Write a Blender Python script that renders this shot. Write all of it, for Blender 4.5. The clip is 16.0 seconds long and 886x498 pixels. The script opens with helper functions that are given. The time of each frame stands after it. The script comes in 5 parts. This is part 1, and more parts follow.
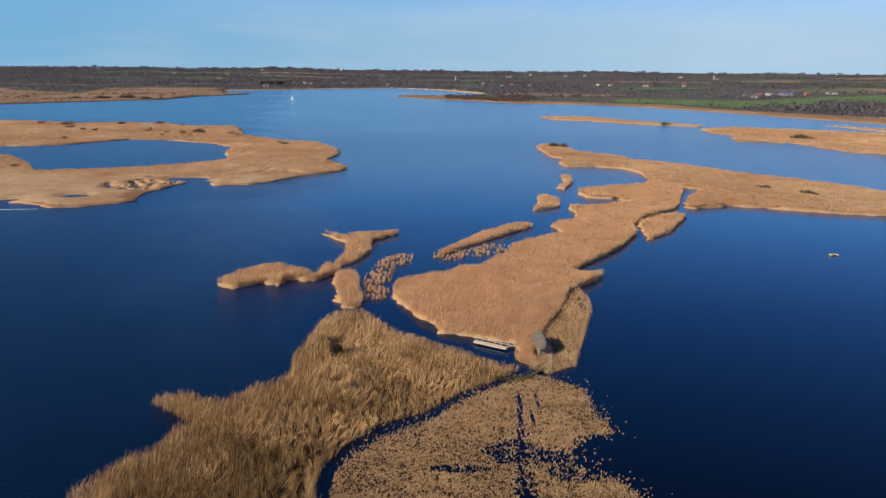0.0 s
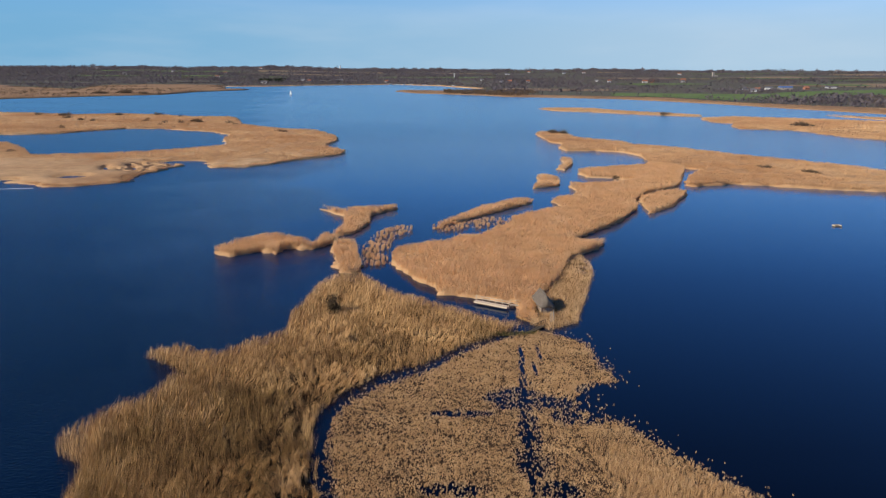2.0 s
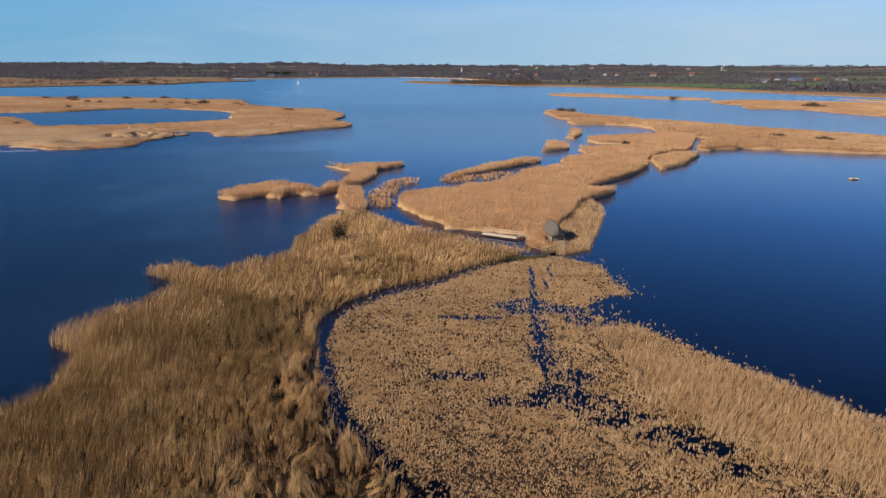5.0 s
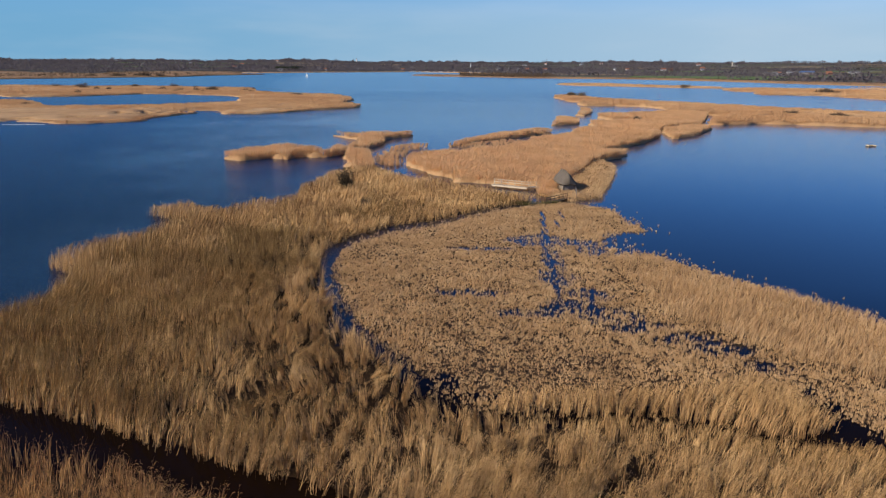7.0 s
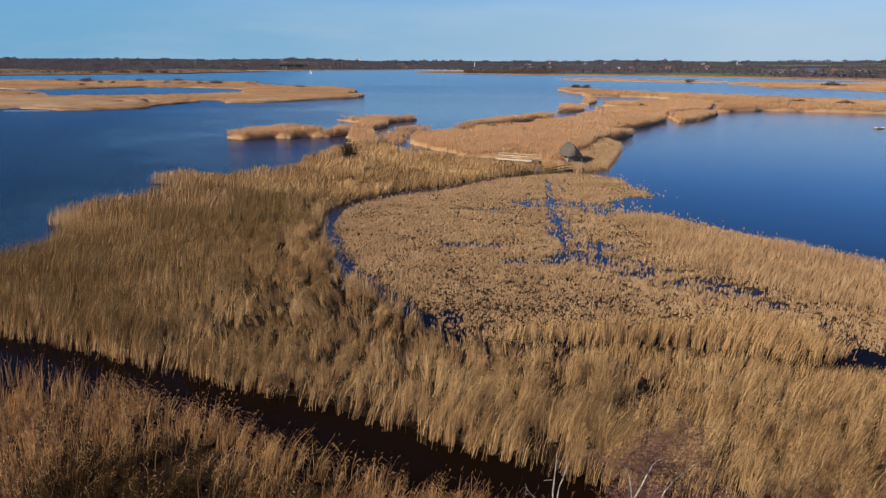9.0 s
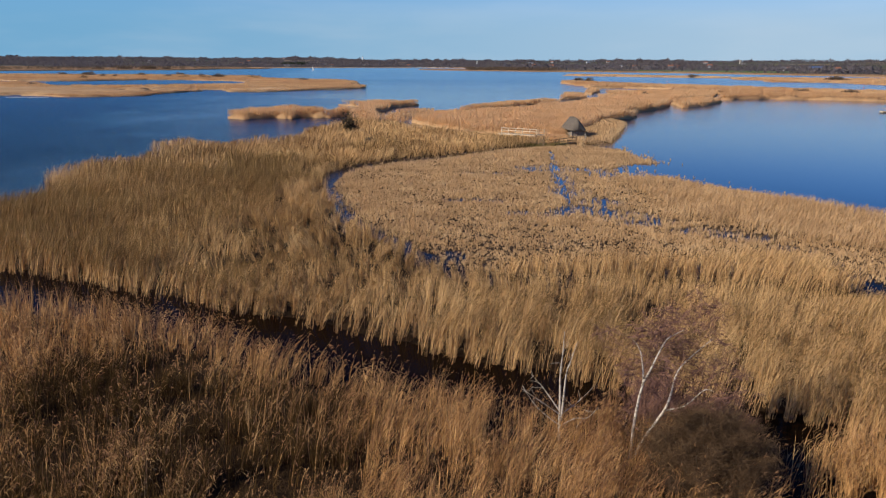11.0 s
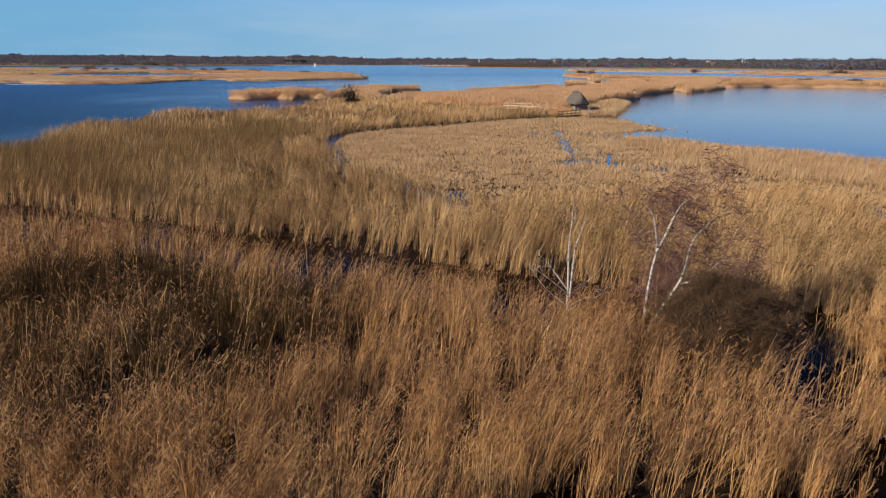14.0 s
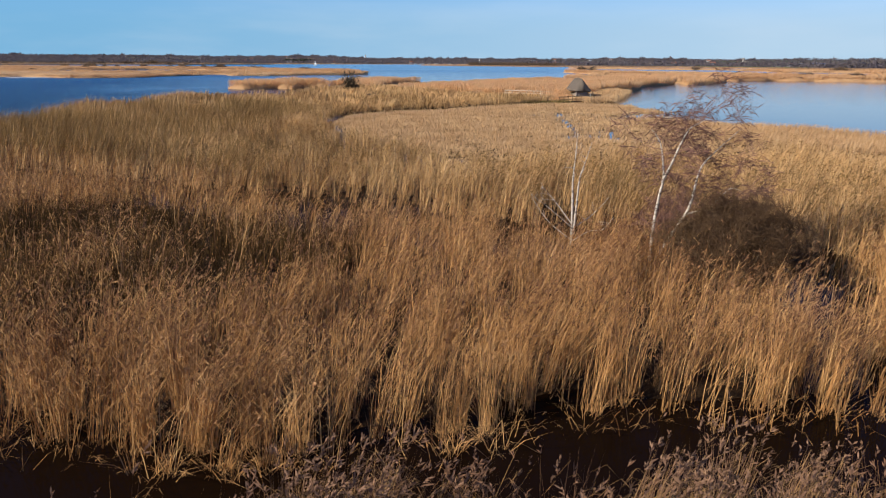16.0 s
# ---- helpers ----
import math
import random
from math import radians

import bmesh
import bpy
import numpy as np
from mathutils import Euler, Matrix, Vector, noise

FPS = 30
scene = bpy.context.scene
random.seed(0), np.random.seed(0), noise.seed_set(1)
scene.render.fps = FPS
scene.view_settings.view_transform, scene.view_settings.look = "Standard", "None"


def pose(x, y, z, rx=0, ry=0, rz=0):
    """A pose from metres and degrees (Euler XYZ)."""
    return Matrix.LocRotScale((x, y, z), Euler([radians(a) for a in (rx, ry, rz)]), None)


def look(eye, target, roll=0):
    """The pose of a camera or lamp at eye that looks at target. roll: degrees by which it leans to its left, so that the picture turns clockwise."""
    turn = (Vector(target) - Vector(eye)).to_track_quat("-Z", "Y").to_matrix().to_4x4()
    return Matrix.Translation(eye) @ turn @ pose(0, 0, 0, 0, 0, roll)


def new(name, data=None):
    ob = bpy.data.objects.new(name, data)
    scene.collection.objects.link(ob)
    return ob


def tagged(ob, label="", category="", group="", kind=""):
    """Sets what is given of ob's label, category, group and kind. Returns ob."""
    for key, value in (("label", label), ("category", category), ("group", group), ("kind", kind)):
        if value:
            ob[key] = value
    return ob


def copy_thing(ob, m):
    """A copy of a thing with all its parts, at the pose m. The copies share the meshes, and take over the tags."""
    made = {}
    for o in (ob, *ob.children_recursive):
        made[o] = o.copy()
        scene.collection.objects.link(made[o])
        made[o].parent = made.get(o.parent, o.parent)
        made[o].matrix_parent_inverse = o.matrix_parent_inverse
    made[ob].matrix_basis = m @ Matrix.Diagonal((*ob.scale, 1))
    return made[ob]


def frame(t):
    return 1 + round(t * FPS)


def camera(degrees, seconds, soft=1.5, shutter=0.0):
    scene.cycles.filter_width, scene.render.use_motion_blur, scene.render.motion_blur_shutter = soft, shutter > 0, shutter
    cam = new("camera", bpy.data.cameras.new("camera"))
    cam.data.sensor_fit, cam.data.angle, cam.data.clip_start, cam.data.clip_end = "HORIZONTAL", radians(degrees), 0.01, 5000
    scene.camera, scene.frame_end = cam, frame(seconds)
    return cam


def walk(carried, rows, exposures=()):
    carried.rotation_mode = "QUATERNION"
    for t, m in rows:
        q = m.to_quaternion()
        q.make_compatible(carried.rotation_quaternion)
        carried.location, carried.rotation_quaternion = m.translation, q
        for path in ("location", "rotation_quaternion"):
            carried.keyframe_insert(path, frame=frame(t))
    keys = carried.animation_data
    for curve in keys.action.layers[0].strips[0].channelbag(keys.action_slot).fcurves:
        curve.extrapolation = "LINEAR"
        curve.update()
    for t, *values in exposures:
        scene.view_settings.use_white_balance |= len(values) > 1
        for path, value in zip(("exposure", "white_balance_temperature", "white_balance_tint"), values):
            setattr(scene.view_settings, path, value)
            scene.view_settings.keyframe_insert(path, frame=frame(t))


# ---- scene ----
from mathutils.geometry import delaunay_2d_cdt

# ---- the camera: a straight descent over the reeds, looking down at the lake ----
cam = camera(65.2, 16.0, soft=1.25)
# seconds, height, yaw, pitch, lean to the right
PATH = [
    (0, 63.96, 0.10, -14.87, -0.53),
    (0.5, 61.75, 0.08, -14.88, -0.47),
    (1, 59.18, 0.05, -14.87, -0.42),
    (1.5, 56.56, 0.04, -14.87, -0.36),
    (2, 54.02, 0.04, -14.89, -0.32),
    (2.5, 51.50, 0.11, -14.94, -0.29),
    (3, 48.75, 0.20, -14.96, -0.26),
    (3.5, 46.09, 0.30, -14.96, -0.23),
    (6, 32.49, 1.01, -15.06, -0.22),
    (6.5, 29.89, 1.22, -15.13, -0.20),
    (7, 27.03, 1.38, -15.11, -0.17),
    (7.5, 24.68, 1.51, -15.13, -0.14),
    (8, 23.39, 1.59, -15.11, -0.12),
    (10.5, 16.97, 1.83, -15.08, -0.22),
    (11, 15.60, 1.86, -15.10, -0.24),
    (11.5, 14.22, 1.91, -15.07, -0.26),
    (12, 12.99, 1.96, -15.07, -0.25),
    (12.5, 12.36, 1.97, -15.06, -0.22),
    (13, 11.66, 1.99, -15.07, -0.23),
    (13.5, 11.04, 1.99, -15.09, -0.24),
    (14, 10.35, 2.02, -15.13, -0.26),
    (14.5, 9.73, 2.02, -15.13, -0.32),
    (15, 9.03, 2.04, -15.11, -0.34),
    (15.5, 8.38, 2.02, -15.14, -0.33),
    (16, 7.65, 2.05, -15.13, -0.29),
]


def aim(z, yaw, pitch, lean):
    a, b = radians(yaw), radians(pitch)
    way = Vector((-math.sin(a) * math.cos(b), math.cos(a) * math.cos(b), math.sin(b)))
    eye = Vector((0, 0, z))
    return look(eye, eye + way, -lean)


walk(cam, [(t, aim(z, yaw, pitch, lean)) for t, z, yaw, pitch, lean in PATH],
     exposures=[(0, 0.5), (3.5, 0.5), (6.5, 0.42), (8, 0.4), (11, 0.4), (13, 0.42), (14.5, 0.5), (16, 0.62)])

# ---- light ----
SUN_AZ, SUN_EL = radians(242), radians(31)   # clockwise from +y; low sun, behind the camera to its left
world = bpy.data.worlds.new("sky")
scene.world = world
world.use_nodes = True
nt = world.node_tree
sky = nt.nodes.new("ShaderNodeTexSky")
sky.sky_type, sky.sun_disc = "NISHITA", False
sky.sun_elevation, sky.sun_rotation = SUN_EL, SUN_AZ
sky.altitude, sky.air_density, sky.dust_density, sky.ozone_density = 300, 1.0, 0.0, 3.2


def sky_mix(fac, a, b, mode="MIX"):
    n = nt.nodes.new("ShaderNodeMix")
    n.data_type, n.blend_type = "RGBA", mode
    for i, v in ((0, fac), (6, a), (7, b)):
        if isinstance(v, float):
            n.inputs[i].default_value = v
        elif isinstance(v, tuple):
            n.inputs[i].default_value = (*v, 1)
        else:
            nt.links.new(v, n.inputs[i])
    return n.outputs[2]


def sky_span(v, a, b, c, d):
    n = nt.nodes.new("ShaderNodeMapRange")
    n.interpolation_type = "SMOOTHSTEP"
    for i, k in enumerate((a, b, c, d)):
        n.inputs[i + 1].default_value = k
    nt.links.new(v, n.inputs[0])
    return n.outputs[0]


# a clear, cold winter air under a thin high veil, thicker away from the sun
clear = sky_mix(1.0, sky.outputs[0], (0.48, 0.87, 1.50), "MULTIPLY")
at = nt.nodes.new("ShaderNodeTexCoord").outputs["Generated"]
axes = nt.nodes.new("ShaderNodeSeparateXYZ")
nt.links.new(at, axes.inputs[0])
veil = sky_mix(sky_span(axes.outputs[0], -0.62, 0.50, 0.0, 1.0), (1.9, 4.5, 7.1), (4.5, 6.3, 8.1))
drawn = nt.nodes.new("ShaderNodeMapping")
drawn.inputs["Scale"].default_value = (3.0, 3.0, 16.0)
nt.links.new(at, drawn.inputs[0])
wisps = nt.nodes.new("ShaderNodeTexNoise")
wisps.inputs["Scale"].default_value, wisps.inputs["Detail"].default_value = 1.3, 5.0
nt.links.new(drawn.outputs[0], wisps.inputs["Vector"])
veil = sky_mix(sky_span(wisps.outputs[0], 0.42, 0.72, 0.0, 0.16), veil, (7.3, 8.0, 8.7))
whole = sky_mix(sky_span(axes.outputs[2], 0.03, 0.17, 0.94, 0.0), clear, veil)
nt.links.new(whole, nt.nodes["Background"].inputs[0])
nt.nodes["Background"].inputs[1].default_value = 0.066
sun = new("sun", bpy.data.lights.new("sun", "SUN"))
sun.data.energy, sun.data.angle, sun.data.color = 5.0, radians(0.6), (1.0, 0.89, 0.74)
sun_way = Vector((math.sin(SUN_AZ) * math.cos(SUN_EL), math.cos(SUN_AZ) * math.cos(SUN_EL), math.sin(SUN_EL)))
sun.matrix_world = look(sun_way * 200, (0, 0, 0))


# ---- materials ----
class Mat:
    """A small builder for node materials."""

    def __init__(self, name, rough=0.8, metal=0.0):
        self.m = bpy.data.materials.new(name)
        self.m.use_nodes = True
        self.t = self.m.node_tree
        self.b = self.t.nodes["Principled BSDF"]
        self.b.inputs["Roughness"].default_value = rough
        self.b.inputs["Metallic"].default_value = metal
        if rough > 0.85:   # dry, broken surfaces have hardly any sheen
            self.b.inputs["Specular IOR Level"].default_value = 0.08
        self.co = self.t.nodes.new("ShaderNodeNewGeometry").outputs["Position"]

    def node(self, kind, **kw):
        n = self.t.nodes.new(kind)
        for k, v in kw.items():
            n.inputs[k].default_value = v
        return n

    def stretch(self, scale):
        n = self.node("ShaderNodeMapping")
        n.inputs["Scale"].default_value = scale
        self.t.links.new(self.co, n.inputs["Vector"])
        return n.outputs[0]

    def noise(self, scale, detail=4.0, rough=0.6, vec=None, lo=0.3, hi=0.7):
        n = self.node("ShaderNodeTexNoise", Scale=scale, Detail=detail, Roughness=rough)
        self.t.links.new(vec or self.co, n.inputs["Vector"])
        r = self.node("ShaderNodeMapRange")
        r.inputs[1].default_value, r.inputs[2].default_value = lo, hi
        self.t.links.new(n.outputs[0], r.inputs[0])
        return r.outputs[0]

    def span(self, v, a, b, c, d):
        n = self.node("ShaderNodeMapRange")
        for i, k in enumerate((a, b, c, d)):
            n.inputs[i + 1].default_value = k
        self.t.links.new(v, n.inputs[0])
        return n.outputs[0]

    def math(self, kind, a, b):
        n = self.node("ShaderNodeMath")
        n.operation = kind
        for i, v in enumerate((a, b)):
            if isinstance(v, (int, float)):
                n.inputs[i].default_value = v
            else:
                self.t.links.new(v, n.inputs[i])
        return n.outputs[0]

    def island(self):
        return self.t.nodes.new("ShaderNodeNewGeometry").outputs["Random Per Island"]

    def obrandom(self):
        return self.t.nodes.new("ShaderNodeObjectInfo").outputs["Random"]

    def ramp(self, fac, *stops):
        n = self.t.nodes.new("ShaderNodeValToRGB")
        e = n.color_ramp.elements
        while len(e) < len(stops):
            e.new(0.5)
        for i, (p, c) in enumerate(stops):
            e[i].position, e[i].color = p, (*c, 1)
        self.t.links.new(fac, n.inputs[0])
        return n.outputs[0]

    def mix(self, fac, a, b, mode="MIX"):
        n = self.t.nodes.new("ShaderNodeMix")
        n.data_type, n.blend_type = "RGBA", mode
        for i, v in ((0, fac), (6, a), (7, b)):
            if isinstance(v, (int, float)):
                n.inputs[i].default_value = v
            elif isinstance(v, tuple):
                n.inputs[i].default_value = (*v, 1)
            else:
                self.t.links.new(v, n.inputs[i])
        return n.outputs[2]

    def color(self, c):
        if isinstance(c, tuple):
            self.b.inputs["Base Color"].default_value = (*c, 1)
        else:
            self.t.links.new(c, self.b.inputs["Base Color"])
        return self

    def bump(self, fac, strength=0.4, dist=0.05):
        n = self.node("ShaderNodeBump", Strength=strength, Distance=dist)
        self.t.links.new(fac, n.inputs["Height"])
        self.t.links.new(n.outputs[0], self.b.inputs["Normal"])
        return self

    def translucent(self, c, amount):
        """Thin leaves let some light through."""
        tr = self.t.nodes.new("ShaderNodeBsdfTranslucent")
        mx = self.t.nodes.new("ShaderNodeMixShader")
        mx.inputs[0].default_value = amount
        self.t.links.new(c, tr.inputs[0])
        self.t.links.new(self.b.outputs[0], mx.inputs[1])
        self.t.links.new(tr.outputs[0], mx.inputs[2])
        self.t.links.new(mx.outputs[0], self.t.nodes["Material Output"].inputs[0])
        return self


def plant_material(name, dark, mid, pale, patch=0.12, thin=0.2, bend=0.5, rough=0.9, grain=0.0, tuft_shade=0.3, ruddy=0.0):
    """Dry stalks: each one its own tone, in patches of a few metres."""
    m = Mat(name, rough=rough)
    one = m.ramp(m.island(), (0.0, dark), (0.45, mid), (1.0, pale))
    spots = m.noise(patch, 5, 0.65, lo=0.32, hi=0.68)
    tone = m.ramp(spots, (0.0, dark), (0.5, mid), (1.0, pale))
    c = m.mix(bend, one, tone)
    wide = m.noise(patch * 0.18, 3, 0.5)
    c = m.mix(m.ramp(wide, (0, (0.0,) * 3), (1, (0.35,) * 3)), c, tuple(0.5 * (a + b) for a, b in zip(dark, mid)))
    # dark clumps mixed into the colour, for the shadow between tufts
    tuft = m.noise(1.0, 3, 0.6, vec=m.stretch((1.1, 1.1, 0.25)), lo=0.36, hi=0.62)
    c = m.mix(m.ramp(tuft, (0, (tuft_shade,) * 3), (1, (0.0,) * 3)), c, dark)
    if ruddy:
        c = m.mix(m.ramp(m.noise(0.011, 4, 0.6, lo=0.42, hi=0.66), (0, (0.0,) * 3), (1, (ruddy,) * 3)), c, tuple(a * k for a, k in zip(mid, (0.66, 0.52, 0.45))))
    if grain:
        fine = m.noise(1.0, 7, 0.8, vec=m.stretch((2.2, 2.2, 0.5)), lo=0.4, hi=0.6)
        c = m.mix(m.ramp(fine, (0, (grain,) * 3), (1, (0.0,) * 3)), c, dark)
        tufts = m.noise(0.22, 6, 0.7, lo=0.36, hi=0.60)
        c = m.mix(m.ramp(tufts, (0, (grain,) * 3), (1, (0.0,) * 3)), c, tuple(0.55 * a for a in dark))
        m.bump(fine, 0.5, 0.3)
    m.color(c)
    m.b.inputs["Specular IOR Level"].default_value = 0.1
    if thin:
        m.translucent(c, thin)
    return m.m


M = {}
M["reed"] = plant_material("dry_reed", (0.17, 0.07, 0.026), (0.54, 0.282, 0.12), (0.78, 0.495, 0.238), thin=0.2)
M["reed_far"] = plant_material("dry_reed_distant", (0.46, 0.27, 0.135), (0.73, 0.465, 0.238), (0.88, 0.625, 0.355), patch=0.035, thin=0.35, grain=0.3, tuft_shade=0.12, ruddy=0.7)
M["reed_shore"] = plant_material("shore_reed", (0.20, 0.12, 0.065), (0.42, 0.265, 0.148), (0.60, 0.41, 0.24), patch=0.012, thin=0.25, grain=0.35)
M["reed_mid"] = plant_material("dry_reed_open", (0.60, 0.36, 0.18), (0.80, 0.51, 0.262), (0.90, 0.65, 0.37), patch=0.06, thin=0.5, grain=0.24, tuft_shade=0.1)
M["stem"] = plant_material("golden_reed_stem", (0.21, 0.094, 0.030), (0.61, 0.342, 0.132), (0.86, 0.57, 0.262), thin=0.12, tuft_shade=0.6)
M["brown_top"] = plant_material("brown_reed_top", (0.085, 0.037, 0.017), (0.285, 0.145, 0.066), (0.54, 0.32, 0.158), thin=0.1, tuft_shade=0.6)
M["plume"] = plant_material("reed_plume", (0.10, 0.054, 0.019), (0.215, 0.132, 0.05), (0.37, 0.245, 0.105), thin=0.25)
M["pale_reed"] = plant_material("pale_reed", (0.20, 0.102, 0.04), (0.56, 0.345, 0.152), (0.86, 0.60, 0.295), thin=0.12, tuft_shade=0.28)
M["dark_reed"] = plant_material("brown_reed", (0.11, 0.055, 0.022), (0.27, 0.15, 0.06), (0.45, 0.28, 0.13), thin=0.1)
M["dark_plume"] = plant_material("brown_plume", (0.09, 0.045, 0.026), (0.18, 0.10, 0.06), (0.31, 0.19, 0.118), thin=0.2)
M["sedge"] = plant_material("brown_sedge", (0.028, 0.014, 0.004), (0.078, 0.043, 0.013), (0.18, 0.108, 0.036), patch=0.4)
M["tussock"] = plant_material("marsh_tussock", (0.27, 0.16, 0.077), (0.58, 0.378, 0.19), (0.78, 0.565, 0.315), patch=0.25, thin=0.3)
M["scrub"] = plant_material("winter_scrub", (0.075, 0.052, 0.034), (0.14, 0.10, 0.066), (0.23, 0.165, 0.11), patch=0.02, thin=0.35)
M["thorn"] = plant_material("thorn_twig", (0.03, 0.022, 0.012), (0.065, 0.048, 0.028), (0.12, 0.09, 0.055), patch=0.5, thin=0.1)
M["wood"] = plant_material("bare_wood", (0.09, 0.077, 0.08), (0.135, 0.115, 0.118), (0.19, 0.16, 0.155), patch=0.006, thin=0.4)
M["twig"] = plant_material("birch_twig", (0.09, 0.042, 0.034), (0.165, 0.088, 0.069), (0.27, 0.155, 0.116), patch=0.8, thin=0.0)
M["willow"] = plant_material("willow_twig", (0.052, 0.03, 0.016), (0.11, 0.066, 0.034), (0.22, 0.145, 0.08), patch=0.8, thin=0.2)

M["moss_green"] = plant_material("olive_grass", (0.07, 0.06, 0.015), (0.14, 0.12, 0.03), (0.22, 0.19, 0.06))

# near-black: the shade between the stalks is put into the litter's colour
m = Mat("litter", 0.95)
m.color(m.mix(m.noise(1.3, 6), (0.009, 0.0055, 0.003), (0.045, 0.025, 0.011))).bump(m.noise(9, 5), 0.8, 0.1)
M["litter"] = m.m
m = Mat("brown_litter", 0.95)
m.color(m.mix(m.noise(0.9, 6), (0.085, 0.049, 0.02), (0.27, 0.16, 0.068))).bump(m.noise(9, 5), 0.8, 0.1)
M["brown_litter"] = m.m
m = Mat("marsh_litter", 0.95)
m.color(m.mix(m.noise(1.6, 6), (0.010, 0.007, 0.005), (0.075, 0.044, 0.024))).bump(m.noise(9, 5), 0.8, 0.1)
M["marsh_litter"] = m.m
m = Mat("pale_litter", 0.95)
m.color(m.mix(m.noise(0.9, 6), (0.14, 0.085, 0.036), (0.42, 0.26, 0.115))).bump(m.noise(9, 5), 0.8, 0.1)
M["pale_litter"] = m.m
m = Mat("peat", 0.9)
m.color(m.mix(m.noise(0.7, 6), (0.022, 0.015, 0.009), (0.07, 0.045, 0.024))).bump(m.noise(5, 5), 0.6, 0.08)
M["peat"] = m.m
m = Mat("meadow", 0.95)
m.color(m.mix(m.noise(0.004, 8, 0.7), m.mix(m.noise(0.05, 4), (0.07, 0.06, 0.056), (0.115, 0.097, 0.086)), m.mix(m.noise(0.03, 4), (0.06, 0.072, 0.038), (0.095, 0.095, 0.056))))
M["meadow"] = m.m
m = Mat("grass_field", 0.95)
m.color(m.mix(m.noise(0.02, 6), (0.075, 0.12, 0.036), (0.12, 0.16, 0.055)))
M["green"] = m.m
m = Mat("stubble_field", 0.95)
m.color(m.mix(m.noise(0.02, 6), (0.15, 0.105, 0.065), (0.24, 0.175, 0.11)))
M["stubble"] = m.m

# the lake: dark peaty water, ruffled by wind but for the sheltered bay and ditches
m = Mat("lake_water", 0.06)
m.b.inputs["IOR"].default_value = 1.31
sep = m.node("ShaderNodeSeparateXYZ")
m.t.links.new(m.co, sep.inputs[0])
east, north = sep.outputs[0], sep.outputs[1]
lanes = m.noise(1.0, 4, 0.55, vec=m.stretch((0.004, 0.012, 1)), lo=-0.8, hi=0.5)
ripple = m.noise(1.0, 5, 0.6, vec=m.stretch((1.3, 2.2, 1)), lo=0, hi=1)
gusts = m.math("MULTIPLY", m.noise(0.012, 4, 0.6), 60.0)
windy = m.math("MULTIPLY", m.span(m.math("ADD", m.math("ADD", east, m.math("MULTIPLY", north, 0.2)), gusts), 60, -60, 0, 1), m.span(north, 50, 75, 0, 1))
windy = m.math("MAXIMUM", windy, m.span(north, 200, 600, 0.0, 0.5))
windy = m.math("MAXIMUM", windy, m.span(north, 95, 210, 0.0, 0.12))
waves = m.math("MULTIPLY", lanes, windy)
# peat-black among the reeds; farther out, reflected sky is put into the base colour
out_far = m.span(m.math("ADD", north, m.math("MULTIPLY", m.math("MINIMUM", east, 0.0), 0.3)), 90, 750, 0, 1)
peat_and_sky = m.mix(m.noise(0.006, 4), m.ramp(out_far, (0.0, (0.0004, 0.001, 0.003)), (0.13, (0.0006, 0.008, 0.030)), (0.32, (0.008, 0.044, 0.105)), (1.0, (0.044, 0.14, 0.235))),
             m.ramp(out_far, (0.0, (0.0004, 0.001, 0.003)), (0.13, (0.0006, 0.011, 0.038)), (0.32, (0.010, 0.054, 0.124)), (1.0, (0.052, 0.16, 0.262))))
# ruffled water gets extra blue in its colour for the sky it reflects
m.color(m.mix(m.span(north, 40, 62, 0, 1), (0.007, 0.0034, 0.0016), m.mix(m.span(waves, 0, 0.8, 0.0, 1.0), peat_and_sky, (0.0, 0.006, 0.022), "ADD")))   # brown bog water in the near pools
# mirrored sky is tinted bluer than the sky itself
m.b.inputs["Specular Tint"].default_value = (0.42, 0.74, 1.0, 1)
m.bump(m.math("MULTIPLY", waves, ripple), 0.8, 0.3)
m.t.links.new(m.span(waves, 0, 0.8, 0.03, 0.27), m.b.inputs["Roughness"])
# reflections turned down where waves show less low sky, and near by to keep the ditches black
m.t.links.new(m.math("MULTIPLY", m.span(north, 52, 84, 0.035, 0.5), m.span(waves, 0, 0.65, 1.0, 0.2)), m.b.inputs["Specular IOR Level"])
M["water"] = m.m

m = Mat("thatch", 0.95)
straw = m.noise(1.0, 5, 0.7, vec=m.stretch((26, 26, 5)), lo=0.25, hi=0.75)
m.color(m.mix(m.noise(1.4, 4), m.mix(straw, (0.075, 0.062, 0.05), (0.18, 0.152, 0.122)), m.mix(straw, (0.058, 0.048, 0.037), (0.135, 0.112, 0.088)))).bump(straw, 0.7, 0.04)
M["thatch"] = m.m
m = Mat("grey_board", 0.85)
grain = m.noise(1.0, 5, 0.6, vec=m.stretch((9, 9, 0.9)))
m.color(m.mix(m.obrandom(), m.mix(grain, (0.20, 0.165, 0.125), (0.33, 0.28, 0.22)), m.mix(grain, (0.15, 0.125, 0.095), (0.27, 0.225, 0.175)))).bump(grain, 0.4, 0.01)
M["board"] = m.m
m = Mat("pale_timber", 0.75)
grain = m.noise(1.0, 5, 0.6, vec=m.stretch((2, 9, 9)))
m.color(m.mix(m.obrandom(), m.mix(grain, (0.44, 0.34, 0.22), (0.60, 0.48, 0.33)), m.mix(grain, (0.34, 0.275, 0.19), (0.50, 0.41, 0.30)))).bump(grain, 0.3, 0.008)
M["timber"] = m.m
m = Mat("old_timber", 0.9)
m.color(m.mix(m.noise(3, 5), (0.05, 0.04, 0.028), (0.14, 0.11, 0.075))).bump(m.noise(20, 4), 0.4, 0.02)
